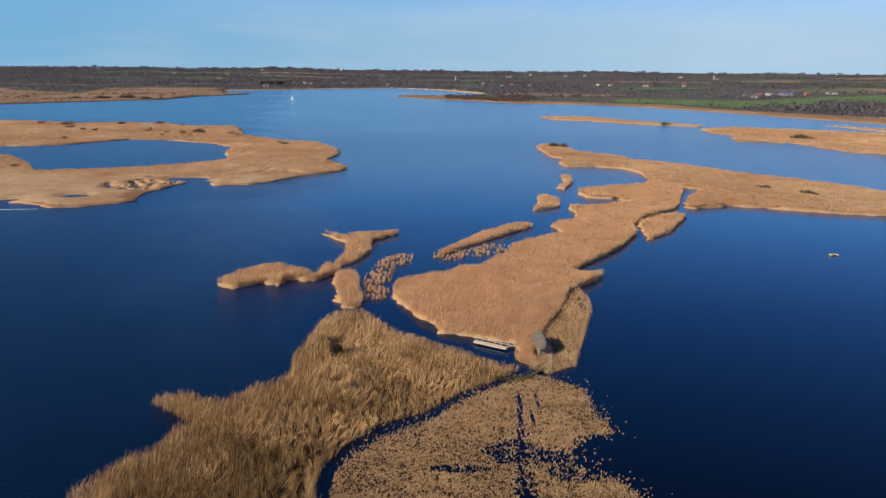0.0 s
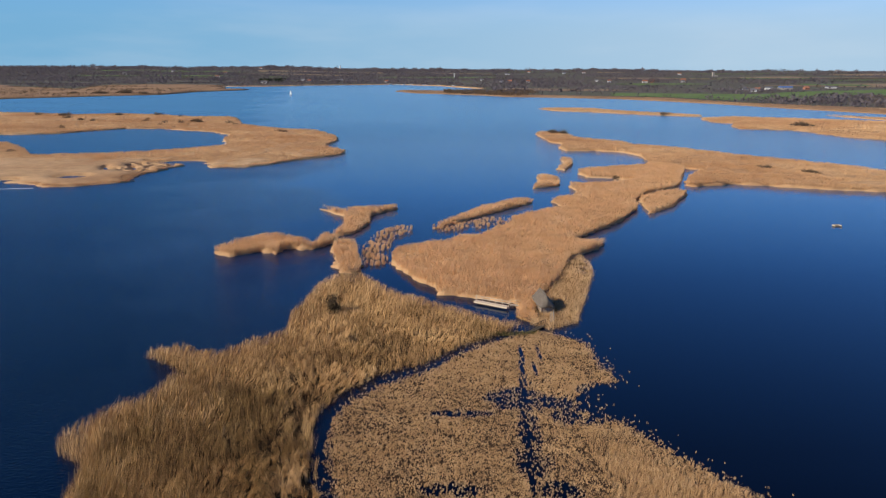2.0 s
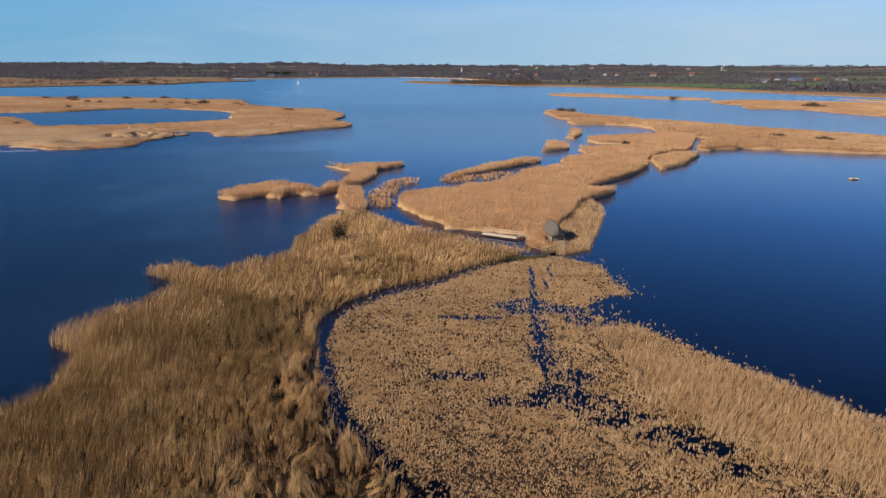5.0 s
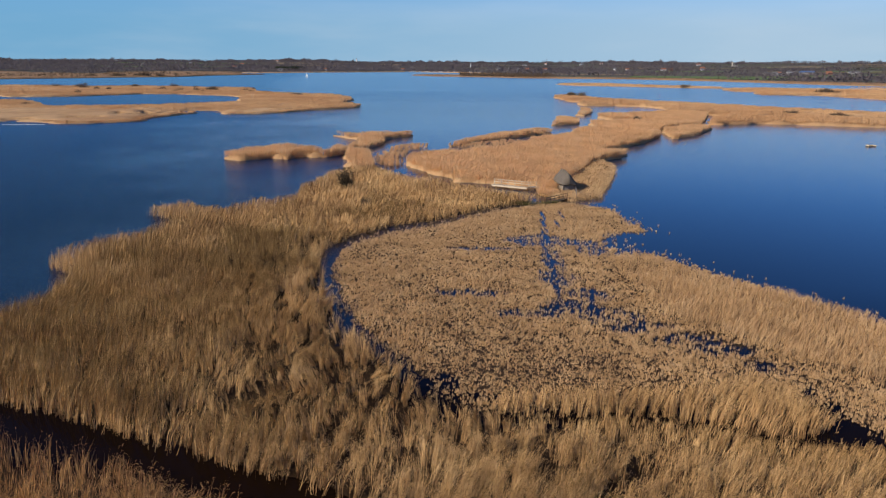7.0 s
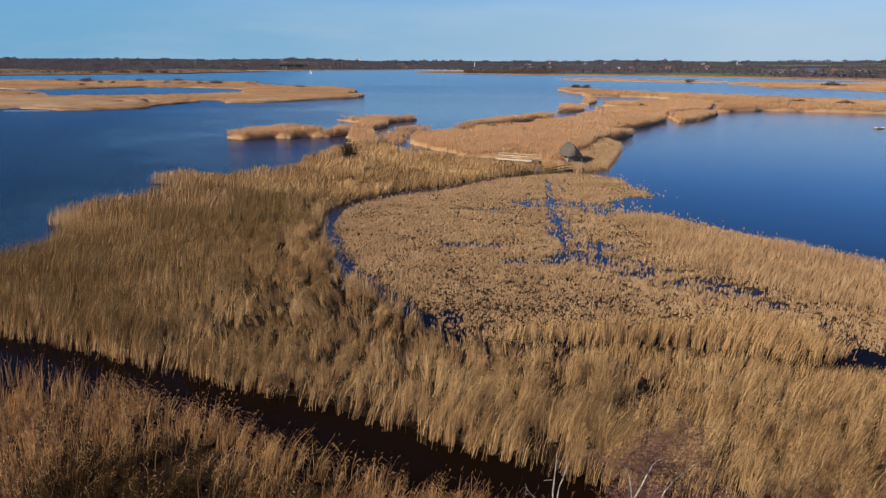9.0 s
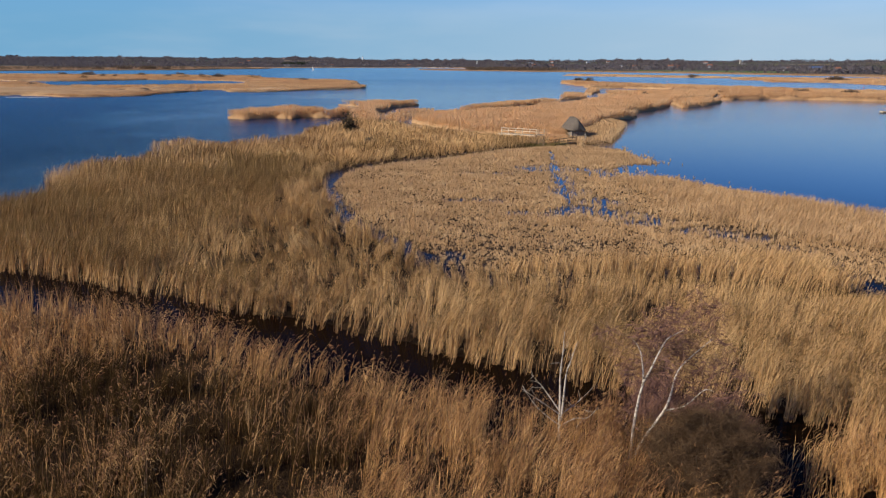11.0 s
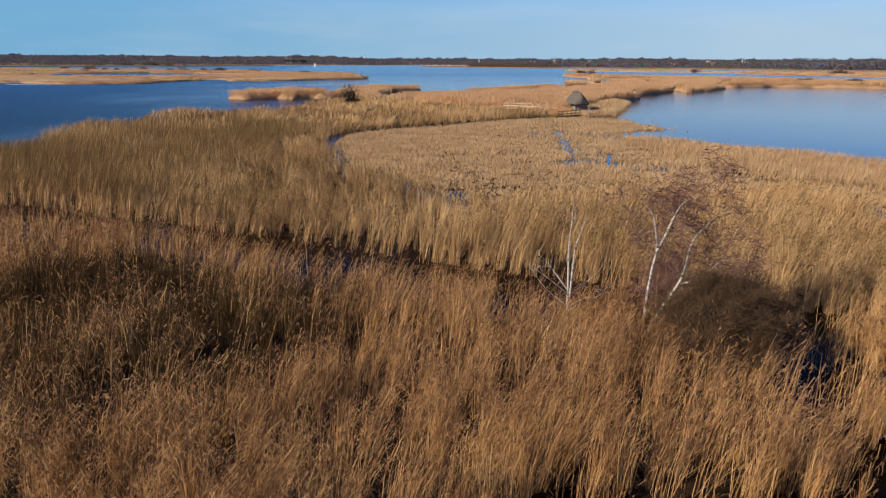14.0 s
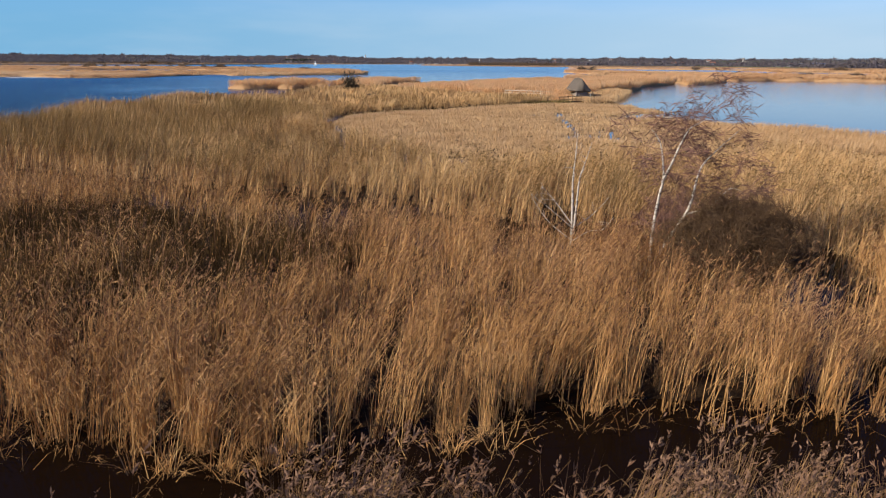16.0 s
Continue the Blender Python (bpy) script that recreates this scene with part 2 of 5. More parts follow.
M["dark_timber"] = m.m
m = Mat("birch_bark", 0.7)
bands = m.noise(1.0, 4, 0.7, vec=m.stretch((3, 3, 11)), lo=0.5, hi=0.62)
m.color(m.mix(bands, m.mix(m.noise(5, 3), (0.36, 0.30, 0.235), (0.50, 0.44, 0.36)), (0.10, 0.075, 0.055))).bump(bands, 0.4, 0.01)
M["birch"] = m.m
m = Mat("willow_bark", 0.9)
m.color(m.mix(m.noise(8, 4), (0.10, 0.075, 0.045), (0.24, 0.19, 0.12))).bump(m.noise(25, 3), 0.5, 0.01)
M["bark"] = m.m


def plain(name, c, rough=0.6, wear=0.25, scale=0.6):
    m = Mat(name, rough)
    m.color(m.mix(m.noise(scale, 5), tuple(v * (1 - wear) for v in c), c))
    return m.m


M["white"] = plain("white_paint", (0.60, 0.59, 0.56))
M["sail"] = plain("sail_cloth", (0.84, 0.83, 0.80), 0.8, 0.08)
M["brick"] = plain("red_brick", (0.34, 0.16, 0.10), 0.9)
M["tile"] = plain("roof_tile", (0.30, 0.13, 0.08), 0.9)
M["slate"] = plain("slate", (0.11, 0.11, 0.12), 0.7)
M["blue"] = plain("blue_sheet", (0.06, 0.12, 0.26), 0.5)
M["flint"] = plain("flint_wall", (0.34, 0.31, 0.27), 0.9)
M["red"] = plain("red_paint", (0.45, 0.03, 0.03), 0.5)
M["glass_dark"] = plain("window_glass", (0.02, 0.025, 0.03), 0.1)
M["dark"] = plain("slot_shade", (0.012, 0.010, 0.008), 0.9)
M["foliage"] = plant_material("evergreen", (0.012, 0.02, 0.009), (0.03, 0.042, 0.018), (0.055, 0.07, 0.03), patch=0.5, thin=0.1)


# ---- small tools ----
def vnoise(x, y, scale, seed=0):
    """Smooth value noise in the plan, 0 to 1."""
    x, y = np.asarray(x) / scale, np.asarray(y) / scale
    i, j = np.floor(x), np.floor(y)
    u, v = x - i, y - j
    u, v = u * u * (3 - 2 * u), v * v * (3 - 2 * v)

    def h(a, b):
        n = np.sin(a * 127.1 + b * 311.7 + seed * 74.7) * 43758.5453
        return n - np.floor(n)

    return (h(i, j) * (1 - u) + h(i + 1, j) * u) * (1 - v) + (h(i, j + 1) * (1 - u) + h(i + 1, j + 1) * u) * v


def clumps(x, y, size, seed):
    """For each place the middle of the clump it belongs to, and a number of the clump's own."""
    gx, gy = np.floor(x / size), np.floor(y / size)
    best = np.full(len(x), 1e9)
    cx, cy, own = np.zeros(len(x)), np.zeros(len(x)), np.zeros(len(x))

    def h(a, b, k):
        n = np.sin(a * 127.1 + b * 311.7 + (seed + k) * 74.7) * 43758.5453
        return n - np.floor(n)

    for i in (-1, 0, 1):
        for j in (-1, 0, 1):
            a, b = gx + i, gy + j
            px, py = (a + 0.1 + 0.8 * h(a, b, 0)) * size, (b + 0.1 + 0.8 * h(a, b, 1)) * size
            d = (x - px) ** 2 + (y - py) ** 2
            s = d < best
            best = np.where(s, d, best)
            cx, cy, own = np.where(s, px, cx), np.where(s, py, cy), np.where(s, h(a, b, 2), own)
    return cx, cy, own


def inside(px, py, poly):
    p = np.asarray(poly, float)
    res = np.zeros(len(px), bool)
    x0, y0 = p[-1]
    for x1, y1 in p:
        if y0 != y1:
            cut = ((y1 > py) != (y0 > py)) & (px < (x0 - x1) * (py - y1) / (y0 - y1) + x1)
            res ^= cut
        x0, y0 = x1, y1
    return res


def edge_gap(px, py, poly):
    """Distance from points to a polygon's outline."""
    p = np.asarray(poly, float)
    q = np.roll(p, -1, 0)
    best = np.full(len(px), 1e9)
    for (x0, y0), (x1, y1) in zip(p, q):
        dx, dy = x1 - x0, y1 - y0
        k = np.clip(((px - x0) * dx + (py - y0) * dy) / (dx * dx + dy * dy + 1e-9), 0, 1)
        best = np.minimum(best, np.hypot(px - x0 - k * dx, py - y0 - k * dy))
    return best


def worn(poly, step, rough, seed):
    """The outline with a point every step metres, pushed in and out a little."""
    p = np.asarray(poly, float)
    rng = np.random.default_rng(seed)
    out = []
    for a, b in zip(p, np.roll(p, -1, 0)):
        n = max(1, int(round(np.hypot(*(b - a)) / step)))
        for k in range(n):
            c = a + (b - a) * k / n
            out.append(c + rng.normal(0, rough, 2))
    return np.array(out)


def quick_mesh(name, verts, sizes, loops, mats, mat_index=None):
    me = bpy.data.meshes.new(name)
    me.vertices.add(len(verts))
    me.vertices.foreach_set("co", np.asarray(verts, np.float32).ravel())
    me.loops.add(len(loops))
    me.loops.foreach_set("vertex_index", np.asarray(loops, np.int32))
    me.polygons.add(len(sizes))
    start = np.concatenate([[0], np.cumsum(sizes)[:-1]]).astype(np.int32)
    me.polygons.foreach_set("loop_start", start)
    if mat_index is not None:
        me.polygons.foreach_set("material_index", np.asarray(mat_index, np.int32))
    for k in mats:
        me.materials.append(k)
    me.update(calc_edges=True)
    me.validate()
    return me


def part(name, bm, material, parent=None, label=""):
    me = bpy.data.meshes.new(name)
    bm.normal_update()
    bm.to_mesh(me)
    bm.free()
    me.materials.append(material)
    ob = new(name, me)
    ob.parent = parent
    if label:
        tagged(ob, label)
    return ob


def thing(name, label, category, at=(0, 0, 0), turn=0.0, group="", kind=""):
    e = new(name)
    e.matrix_basis = pose(*at, 0, 0, turn)
    return tagged(e, label, category, group, kind)


def box(bm, x0, y0, z0, x1, y1, z1, bevel=0.0):
    r = bmesh.ops.create_cube(bm, size=1, matrix=Matrix.LocRotScale(((x0 + x1) / 2, (y0 + y1) / 2, (z0 + z1) / 2), None, (abs(x1 - x0), abs(y1 - y0), abs(z1 - z0))))
    if bevel:
        es = {e for v in r["verts"] for e in v.link_edges}
        bmesh.ops.bevel(bm, geom=list(es), offset=bevel, segments=1, affect="EDGES")
    return bm


def boxed(*a, **k):
    return box(bmesh.new(), *a, **k)


def tube(bm, path, radii, sides=6):
    """A tapered round limb along a path."""
    rings = []
    for i, (p, r) in enumerate(zip(path, radii)):
        p = Vector(p)
        d = (Vector(path[min(i + 1, len(path) - 1)]) - Vector(path[max(i - 1, 0)])).normalized()
        a = d.orthogonal().normalized()
        b = d.cross(a)
        rings.append([bm.verts.new(p + (a * math.cos(k * math.tau / sides) + b * math.sin(k * math.tau / sides)) * r) for k in range(sides)])
    for u, v in zip(rings, rings[1:]):
        for k in range(sides):
            bm.faces.new((u[k], u[(k + 1) % sides], v[(k + 1) % sides], v[k]))
    bm.faces.new(rings[-1])
    bm.faces.new(list(reversed(rings[0])))
    return bm


# ---- ground and water ----
# the far shore: how far off it lies, by bearing (metres east and north of the camera's foot)
SHORE = [(-1500, 500), (-900, 860), (-680, 1075), (-625, 1134), (-565, 1200), (-499, 1252), (-493, 1391), (-476, 1534), (-535, 1728), (-432, 1756), (-340, 1865), (-230, 1942), (-141, 1992),
         (-13, 1868), (88, 1660), (111, 1257), (207, 1237), (296, 1200), (365, 1118), (420, 1034), (461, 950), (502, 888), (525, 849), (620, 560), (700, 200)]
sb = np.array([math.atan2(x, y) for x, y in SHORE])
sr = np.array([math.hypot(x, y) for x, y in SHORE])
order = np.argsort(sb)
sb, sr = sb[order], sr[order]


def shore(b):
    return np.interp(b, sb, sr, left=1400, right=700)


def land_height(r, b):
    """The far land: just over the water at the shore, low hills at the horizon."""
    k = np.clip((r - 2300) / 2500, 0, 1)
    return 0.7 + 26 * k * k * (3 - 2 * k) * (0.75 + 0.5 * vnoise(b * 9, b * 0, 1.0, 3))


bear = np.unique(np.concatenate([np.linspace(-math.pi, -0.7, 40), np.linspace(-0.7, 0.7, 420), np.linspace(0.7, math.pi, 40)]))
steps = [0.0, 0.2, 0.5, 0.8, 0.97]
rows = []
for k in steps:
    rr = shore(bear) * k
    rows.append(np.stack([rr * np.sin(bear), rr * np.cos(bear), np.full(len(bear), -1.6)], -1))
for off, zz in ((-4, -1.2), (4, 0.5)):
    rr = shore(bear) + off
    rows.append(np.stack([rr * np.sin(bear), rr * np.cos(bear), np.full(len(bear), zz)], -1))
for k in np.linspace(0.03, 1, 26) ** 1.2:
    rr = shore(bear) + (4880 - shore(bear)) * k
    rows.append(np.stack([rr * np.sin(bear), rr * np.cos(bear), land_height(rr, bear)], -1))
V = np.concatenate(rows)
nb = len(bear)
quads = []
for a in range(len(rows) - 1):
    for k in range(nb - 1):
        i = a * nb + k
        quads.append((i, i + 1, i + nb + 1, i + nb))
ob = new("ground", quick_mesh("ground", V, [4] * len(quads), np.array(quads).ravel(), [M["meadow"]]))
tagged(ob, "flat winter farmland and lake bed of dull grass and bare soil", "ground", kind="structure")

bm = bmesh.new()
ring = [bm.verts.new((4800 * math.sin(a), 4800 * math.cos(a), 0)) for a in np.linspace(0, math.tau, 96, endpoint=False)]
bm.faces.new(list(reversed(ring)))
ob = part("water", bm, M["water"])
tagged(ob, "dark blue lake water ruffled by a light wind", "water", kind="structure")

# ---- reeds ----
VIEW = 0.70   # half the width of the strip of land, per metre ahead, that gets the dense reeds


DENSE_D = [9, 12, 25, 46, 70, 100, 200, 300, 450, 700, 1300, 1900]
DENSE_N = [400, 330, 150, 72, 60, 60, 17, 7, 2.8, 1.0, 0.2, 0.1]


def density(d):
    return np.exp(np.interp(np.log(np.maximum(d, 9.0)), np.log(DENSE_D), np.log(DENSE_N)))


WIDTH_D = [9, 12, 25, 50, 100, 200, 300, 450, 700, 1300]
WIDTH_W = [0.009, 0.010, 0.0145, 0.023, 0.030, 0.078, 0.16, 0.28, 0.55, 1.4]


def pool_depth(x, y, pools):
    """1 in the middle of a pool, 0 outside all of them."""
    k = np.zeros(len(x))
    for cx, cy, rx, ry in pools:
        k = np.maximum(k, np.clip(1.3 - np.hypot((x - cx) / rx, (y - cy) / ry), 0, 1))
    return np.clip(k * 2, 0, 1)


def scatter(poly, seed, thick=1.0, near=0.0, far=1e9, pools=(), dips=()):
    """Places of stalks in a bed: closely set near the camera's foot, sparser far off and out of view."""
    rng = np.random.default_rng(seed)
    p = np.asarray(poly, float)
    (ax, ay), (bx, by) = p.min(0), p.max(0)
    pts = []
    cuts = [0, 14, 20, 28, 40, 56, 80, 112, 160, 230, 320, 450, 640, 900, 1300, 1900]
    for d0, d1 in zip(cuts, cuts[1:]):
        if d1 <= near or d0 >= far:
            continue
        x0, x1, y0, y1 = max(ax, -d1), min(bx, d1), max(ay, -d1), min(by, d1)
        if x1 <= x0 or y1 <= y0:
            continue
        n0 = float(density(np.array([d0 + 0.01]))[0]) * thick
        n = int((x1 - x0) * (y1 - y0) * n0)
        for chunk in range(0, n, 2000000):
            k = min(2000000, n - chunk)
            x, y = rng.uniform(x0, x1, k), rng.uniform(y0, y1, k)
            d = np.hypot(x, y)
            keep = (d >= max(d0, near)) & (d < min(d1, far))
            want = density(d) * thick * np.where((y > 5) & (np.abs(x) < VIEW * y + 5), 1.0, 0.13)
            keep &= rng.uniform(0, n0, k) < want
            x, y = x[keep], y[keep]
            jit = rng.normal(0, 0.25, (2, len(x)))
            keep = inside(x + jit[0], y + jit[1], p)
            keep &= rng.random(len(x)) < np.clip(1.45 - np.interp(np.hypot(x, y), [20, 45, 90], [3.6, 2.9, 0.7]) * np.clip(vnoise(x, y, 1.5, 41) * 0.6 + vnoise(x, y, 0.55, 42) * 0.4 - 0.25, 0, 1), 0.07, 1)
            if len(pools):
                keep &= rng.random(len(x)) > 1.15 * pool_depth(x, y, pools)
            if len(dips):
                keep &= rng.random(len(x)) > 0.92 * pool_depth(x, y, dips)
            pts.append(np.stack([x[keep], y[keep]], -1))
    return np.concatenate(pts) if pts else np.zeros((0, 2))


def stalks(name, pts, height, mats, seed, lean=(0.10, 0.04), wild=0.10, swirl=None, base=0.0, plumes=True, wide=1.0, spread=0.5, heads=0.14, browned=0.12, tallness=None, dips=()):
    """Stalks as one mesh: a bent, tapered blade each; those close by also have leaves and a feathery head."""
    rng = np.random.default_rng(seed + 77)
    n = len(pts)
    x, y = pts[:, 0], pts[:, 1]
    d = np.hypot(x, y)
    tx, ty, own = clumps(x, y, 1.0, 3)
    pull = 0.40 * np.clip(1.3 - d / 110, 0, 1)
    x, y = x + (tx - x) * pull, y + (ty - y) * pull
    # farther off the reeds stand in broad tufts
    fx_, fy_, lump = clumps(x, y, 2.6, 13)
    pull = 0.05 * np.clip((d - 100) / 60, 0, 1) * np.clip((700 - d) / 200, 0, 1)
    x, y = x + (fx_ - x) * pull, y + (fy_ - y) * pull
    h = height * (0.86 + 0.34 * (vnoise(x, y, 5.0, 1) - 0.4) + np.interp(d, [60, 115], [1.0, 0.4]) * (0.34 * (vnoise(x, y, 1.1, 2) - 0.5) + spread * (rng.random(n) - 0.6)))
    h = h * (1 + 0.05 * (lump - 0.5) * np.clip((d - 100) / 60, 0, 1))
    h = h * (1 + 0.34 * (np.modf(own * 5.7)[0] - 0.5) * np.clip(1.3 - d / 80, 0, 1))
    if tallness is not None:
        h = h * tallness(x, y)
    if len(dips):
        h = h * (1 - 0.8 * pool_depth(x, y, dips))
    w = np.interp(d, WIDTH_D, WIDTH_W) * wide * (0.7 + 0.6 * rng.random(n))
    a = rng.uniform(0, math.tau, n)
    face = np.stack([np.cos(a), np.sin(a), np.zeros(n)], -1)
    lx = lean[0] + wild * rng.normal(0, 1, n) + 0.36 * (own - 0.5) * np.clip(1.4 - d / 100, 0.3, 1) + 0.22 * (vnoise(x, y, 2.3, 5) - 0.5) + 0.2 * (vnoise(x, y, 11, 6) - 0.5)
    ly = lean[1] + wild * rng.normal(0, 1, n) + 0.22 * (vnoise(x, y, 2.3, 7) - 0.5) + 0.2 * (vnoise(x, y, 11, 8) - 0.5)
    if swirl is not None:
        k = swirl(x, y) * np.clip((210 - d) / 90, 0.25, 1)
        tx, ty, own = clumps(x, y, 1.15, 9)
        x, y = x + (tx - x) * 0.35 * np.clip(k * 1.4, 0, 1), y + (ty - y) * 0.35 * np.clip(k * 1.4, 0, 1)
        ang = math.tau * (0.75 * vnoise(x, y, 5.0, 11) + 0.4 * own)
        k = k * (0.35 + 0.9 * np.modf(own * 7.3)[0])
        lx, ly = lx + k * np.cos(ang), ly + k * np.sin(ang)
        h = h * (1.05 - 0.3 * np.clip(k, 0, 1)) * (0.8 + 0.4 * np.modf(own * 13.1)[0])
    bend = np.stack([lx, ly, np.zeros(n)], -1) * h[:, None]
    up = h / np.sqrt(1 + 0.6 * (lx ** 2 + ly ** 2))
    root = np.stack([x, y, np.full(n, base)], -1)
    mid = root + bend * 0.35 + np.stack([0 * x, 0 * x, up * 0.55], -1)
    tip = root + bend + np.stack([0 * x, 0 * x, up], -1)
    hw = face * (w / 2)[:, None]
    verts, sizes, loops, mi, count = [], [], [], [], 0

    def put(v, size_list, loop_block, k, m):
        """v: (count, k, 3) points; loop_block: the loops of one piece."""
        nonlocal count
        c = len(v)
        if not c:
            return
        verts.append(v.reshape(-1, 3))
        base_i = (count + np.arange(c) * k)[:, None]
        loops.append((base_i + np.array(loop_block)[None]).ravel())
        sizes.append(np.tile(size_list, c))
        mi.append(np.tile(m, c) if isinstance(m, tuple) else np.full(c * len(size_list), m))
        count += c * k

    close = d < 46
    bent = (d >= 46) & (d < 90)
    rest = d >= 90
    s = close | bent
    share = browned(x, y) if callable(browned) else browned
    brown = rng.random(n) < (share if len(mats) > 1 else 0.0)   # stalks whose upper part is brown with old leaf
    for q, top in ((s & ~brown, 0), (s & brown, 1)):
        put(np.stack([root[q] - hw[q] * 0.8, root[q] + hw[q] * 0.8, mid[q] + hw[q], mid[q] - hw[q], tip[q]], 1), [4, 3], [0, 1, 2, 3, 3, 2, 4], 5, (0, top))
    drop = np.stack([0 * x, 0 * x, up * 0.12 * rng.random(n)], -1)
    slim = rng.random(n) < np.interp(d, [95, 150, 210], [1.0, 0.4, 0.0])   # farther off the spreading heads are what shows
    for q, m_ in ((rest & ~brown, 0), (rest & brown, 1)):
        w_ = q & ~slim
        put(np.stack([root[w_], tip[w_] + hw[w_] * 0.72 - drop[w_], tip[w_] - hw[w_] * 0.72], 1), [3], [0, 1, 2], 3, m_)   # a stem spreading into its head
        w_ = q & slim
        put(np.stack([root[w_] - hw[w_], root[w_] + hw[w_], tip[w_]], 1), [3], [0, 1, 2], 3, m_)
    # leaves of the close stalks
    for j in range(2):
        s = close & (rng.random(n) < (0.75 if j == 0 else 0.45))
        k = int(s.sum())
        f = rng.uniform(0.3, 0.85, k)[:, None]
        st = root[s] + (tip[s] - root[s]) * f
        az = rng.uniform(-0.9, 0.9, k) + np.where(rng.random(k) < 0.7, 0.2, math.pi)
        out = np.stack([np.cos(az), np.sin(az), np.zeros(k)], -1)
        ln = rng.uniform(0.22, 0.5, k)[:, None] * (height / 2.0)
        side = np.stack([-np.sin(az), np.cos(az), np.zeros(k)], -1) * (w[s] * 0.55)[:, None]
        t1 = st + out * ln * 0.6 + np.array([0, 0, 0.14]) * ln / 0.3
        t2 = st + out * ln * 1.15 + np.array([0, 0, -0.02]) * ln / 0.3
        put(np.stack([st - side * 0.5, st + side * 0.5, t1 + side, t1 - side, t2], 1), [4, 3], [0, 1, 2, 3, 3, 2, 4], 5, 0)
    if plumes:
        s = (d < 80) & (rng.random(n) < heads * np.interp(d, [20, 50, 80], [1.0, 0.6, 0.3]))
        k = int(s.sum())
        ln = rng.uniform(0.14, 0.26, k)[:, None]
        fat = np.maximum(0.03, w[s] * 0.9)[:, None] * rng.uniform(0.6, 1.2, k)[:, None]
        t0 = tip[s] - (tip[s] - mid[s]) * 0.05
        dirn = bend[s] + np.array([0.10, 0.03, 0.0])
        dirn = dirn / (np.linalg.norm(dirn, axis=1, keepdims=True) + 1e-6)
        t1 = t0 + np.array([0, 0, 0.6]) * ln + dirn * ln * 0.35
        t2 = t0 + np.array([0, 0, 0.55]) * ln + dirn * ln * 1.0
        fluffy = d[s] < 30
        for q in (0, 1):
            sd = np.cross(dirn, np.array([0, 0, 1.0])) if q == 0 else np.cross(dirn, np.cross(dirn, np.array([0, 0, 1.0])) + 0)
            g = ~fluffy
            put(np.stack([t0, t1 + sd * fat, t2, t1 - sd * fat], 1)[g], [4], [0, 1, 2, 3], 4, 1)
        # close by, a head is a loose one-sided brush of fine sprays
        o, dl, g = t0[fluffy], dirn[fluffy], int(fluffy.sum())
        for q in range(7):
            st = o + np.array([0, 0, 0.5]) * ln[fluffy] * (q / 7) + dl * ln[fluffy] * 0.3 * (q / 7)
            way = dl * rng.uniform(0.2, 0.8, (g, 1)) + rng.normal(0, 0.28, (g, 3)) + np.array([0, 0, 0.45 - 0.05 * q])
            en = st + way * ln[fluffy] * rng.uniform(0.35, 0.7, (g, 1))
            sd = np.cross(way, rng.normal(0, 1, (g, 3)))
            sd *= 0.014 / (np.linalg.norm(sd, axis=1, keepdims=True) + 1e-6)
            mid_ = (st + en) / 2
            put(np.stack([st, mid_ + sd, en, mid_ - sd], 1), [4], [0, 1, 2, 3], 4, 1)
    if not verts:
        return None
    return quick_mesh(name, np.concatenate(verts), np.concatenate(sizes), np.concatenate(loops), mats, np.concatenate(mi))


def thicket(name, poly, top, step, inner, seed, material, rough=0.25, skirt=-0.4, flat=0.25, ramp=1.8, pools=(), dips=()):
    """The close-set lower body of a bed, lumpy on top, with its sides in the water."""
    o = worn(poly, step, rough, seed)
    rng = np.random.default_rng(seed + 5)
    p = np.asarray(poly, float)
    (ax, ay), (bx, by) = p.min(0), p.max(0)
    n = int(min(9000, (bx - ax) * (by - ay) / inner ** 2))
    q = np.stack([rng.uniform(ax, bx, n), rng.uniform(ay, by, n)], -1)
    q = q[inside(q[:, 0], q[:, 1], o)]
    g = edge_gap(q[:, 0], q[:, 1], o)
    q, g = q[g > inner * 0.3], g[g > inner * 0.3]
    for cx, cy, rx, ry in pools:
        for k in (0.35, 0.8, 1.15, 1.4):
            a = np.linspace(0, math.tau, 15)[:-1] + k
            ring = np.stack([cx + rx * k * np.cos(a), cy + ry * k * np.sin(a)], -1)
            q = np.concatenate([q, ring[inside(ring[:, 0], ring[:, 1], o)]])
    pts = [Vector(v) for v in np.concatenate([o, q])]
    co, _, faces, orig, _, _ = delaunay_2d_cdt(pts, [], [list(range(len(o)))], 1, 1e-4)
    c = np.array([tuple(v) for v in co])
    gap = edge_gap(c[:, 0], c[:, 1], o)
    z = top * (flat + (1 - flat) * np.clip(gap / ramp, 0, 1)) * (0.8 + 0.4 * vnoise(c[:, 0], c[:, 1], inner * 2.2, 9))
    if len(pools):
        z = z - (z + 0.4) * pool_depth(c[:, 0], c[:, 1], pools)
    if len(dips):
        z = z * (1 - 0.9 * pool_depth(c[:, 0], c[:, 1], dips))
    bm = bmesh.new()
    vs = [bm.verts.new((x, y, zz)) for (x, y), zz in zip(c, z)]
    for f in faces:
        try:
            bm.faces.new([vs[i] for i in f])
        except ValueError:
            pass
    rim = [e for e in bm.edges if len(e.link_faces) == 1]
    ext = bmesh.ops.extrude_edge_only(bm, edges=rim)
    for v in ext["geom"]:
        if isinstance(v, bmesh.types.BMVert):
            v.co.z = skirt
    bmesh.ops.recalc_face_normals(bm, faces=bm.faces)
    for f in bm.faces:
        f.smooth = True
    return part(name, bm, material)


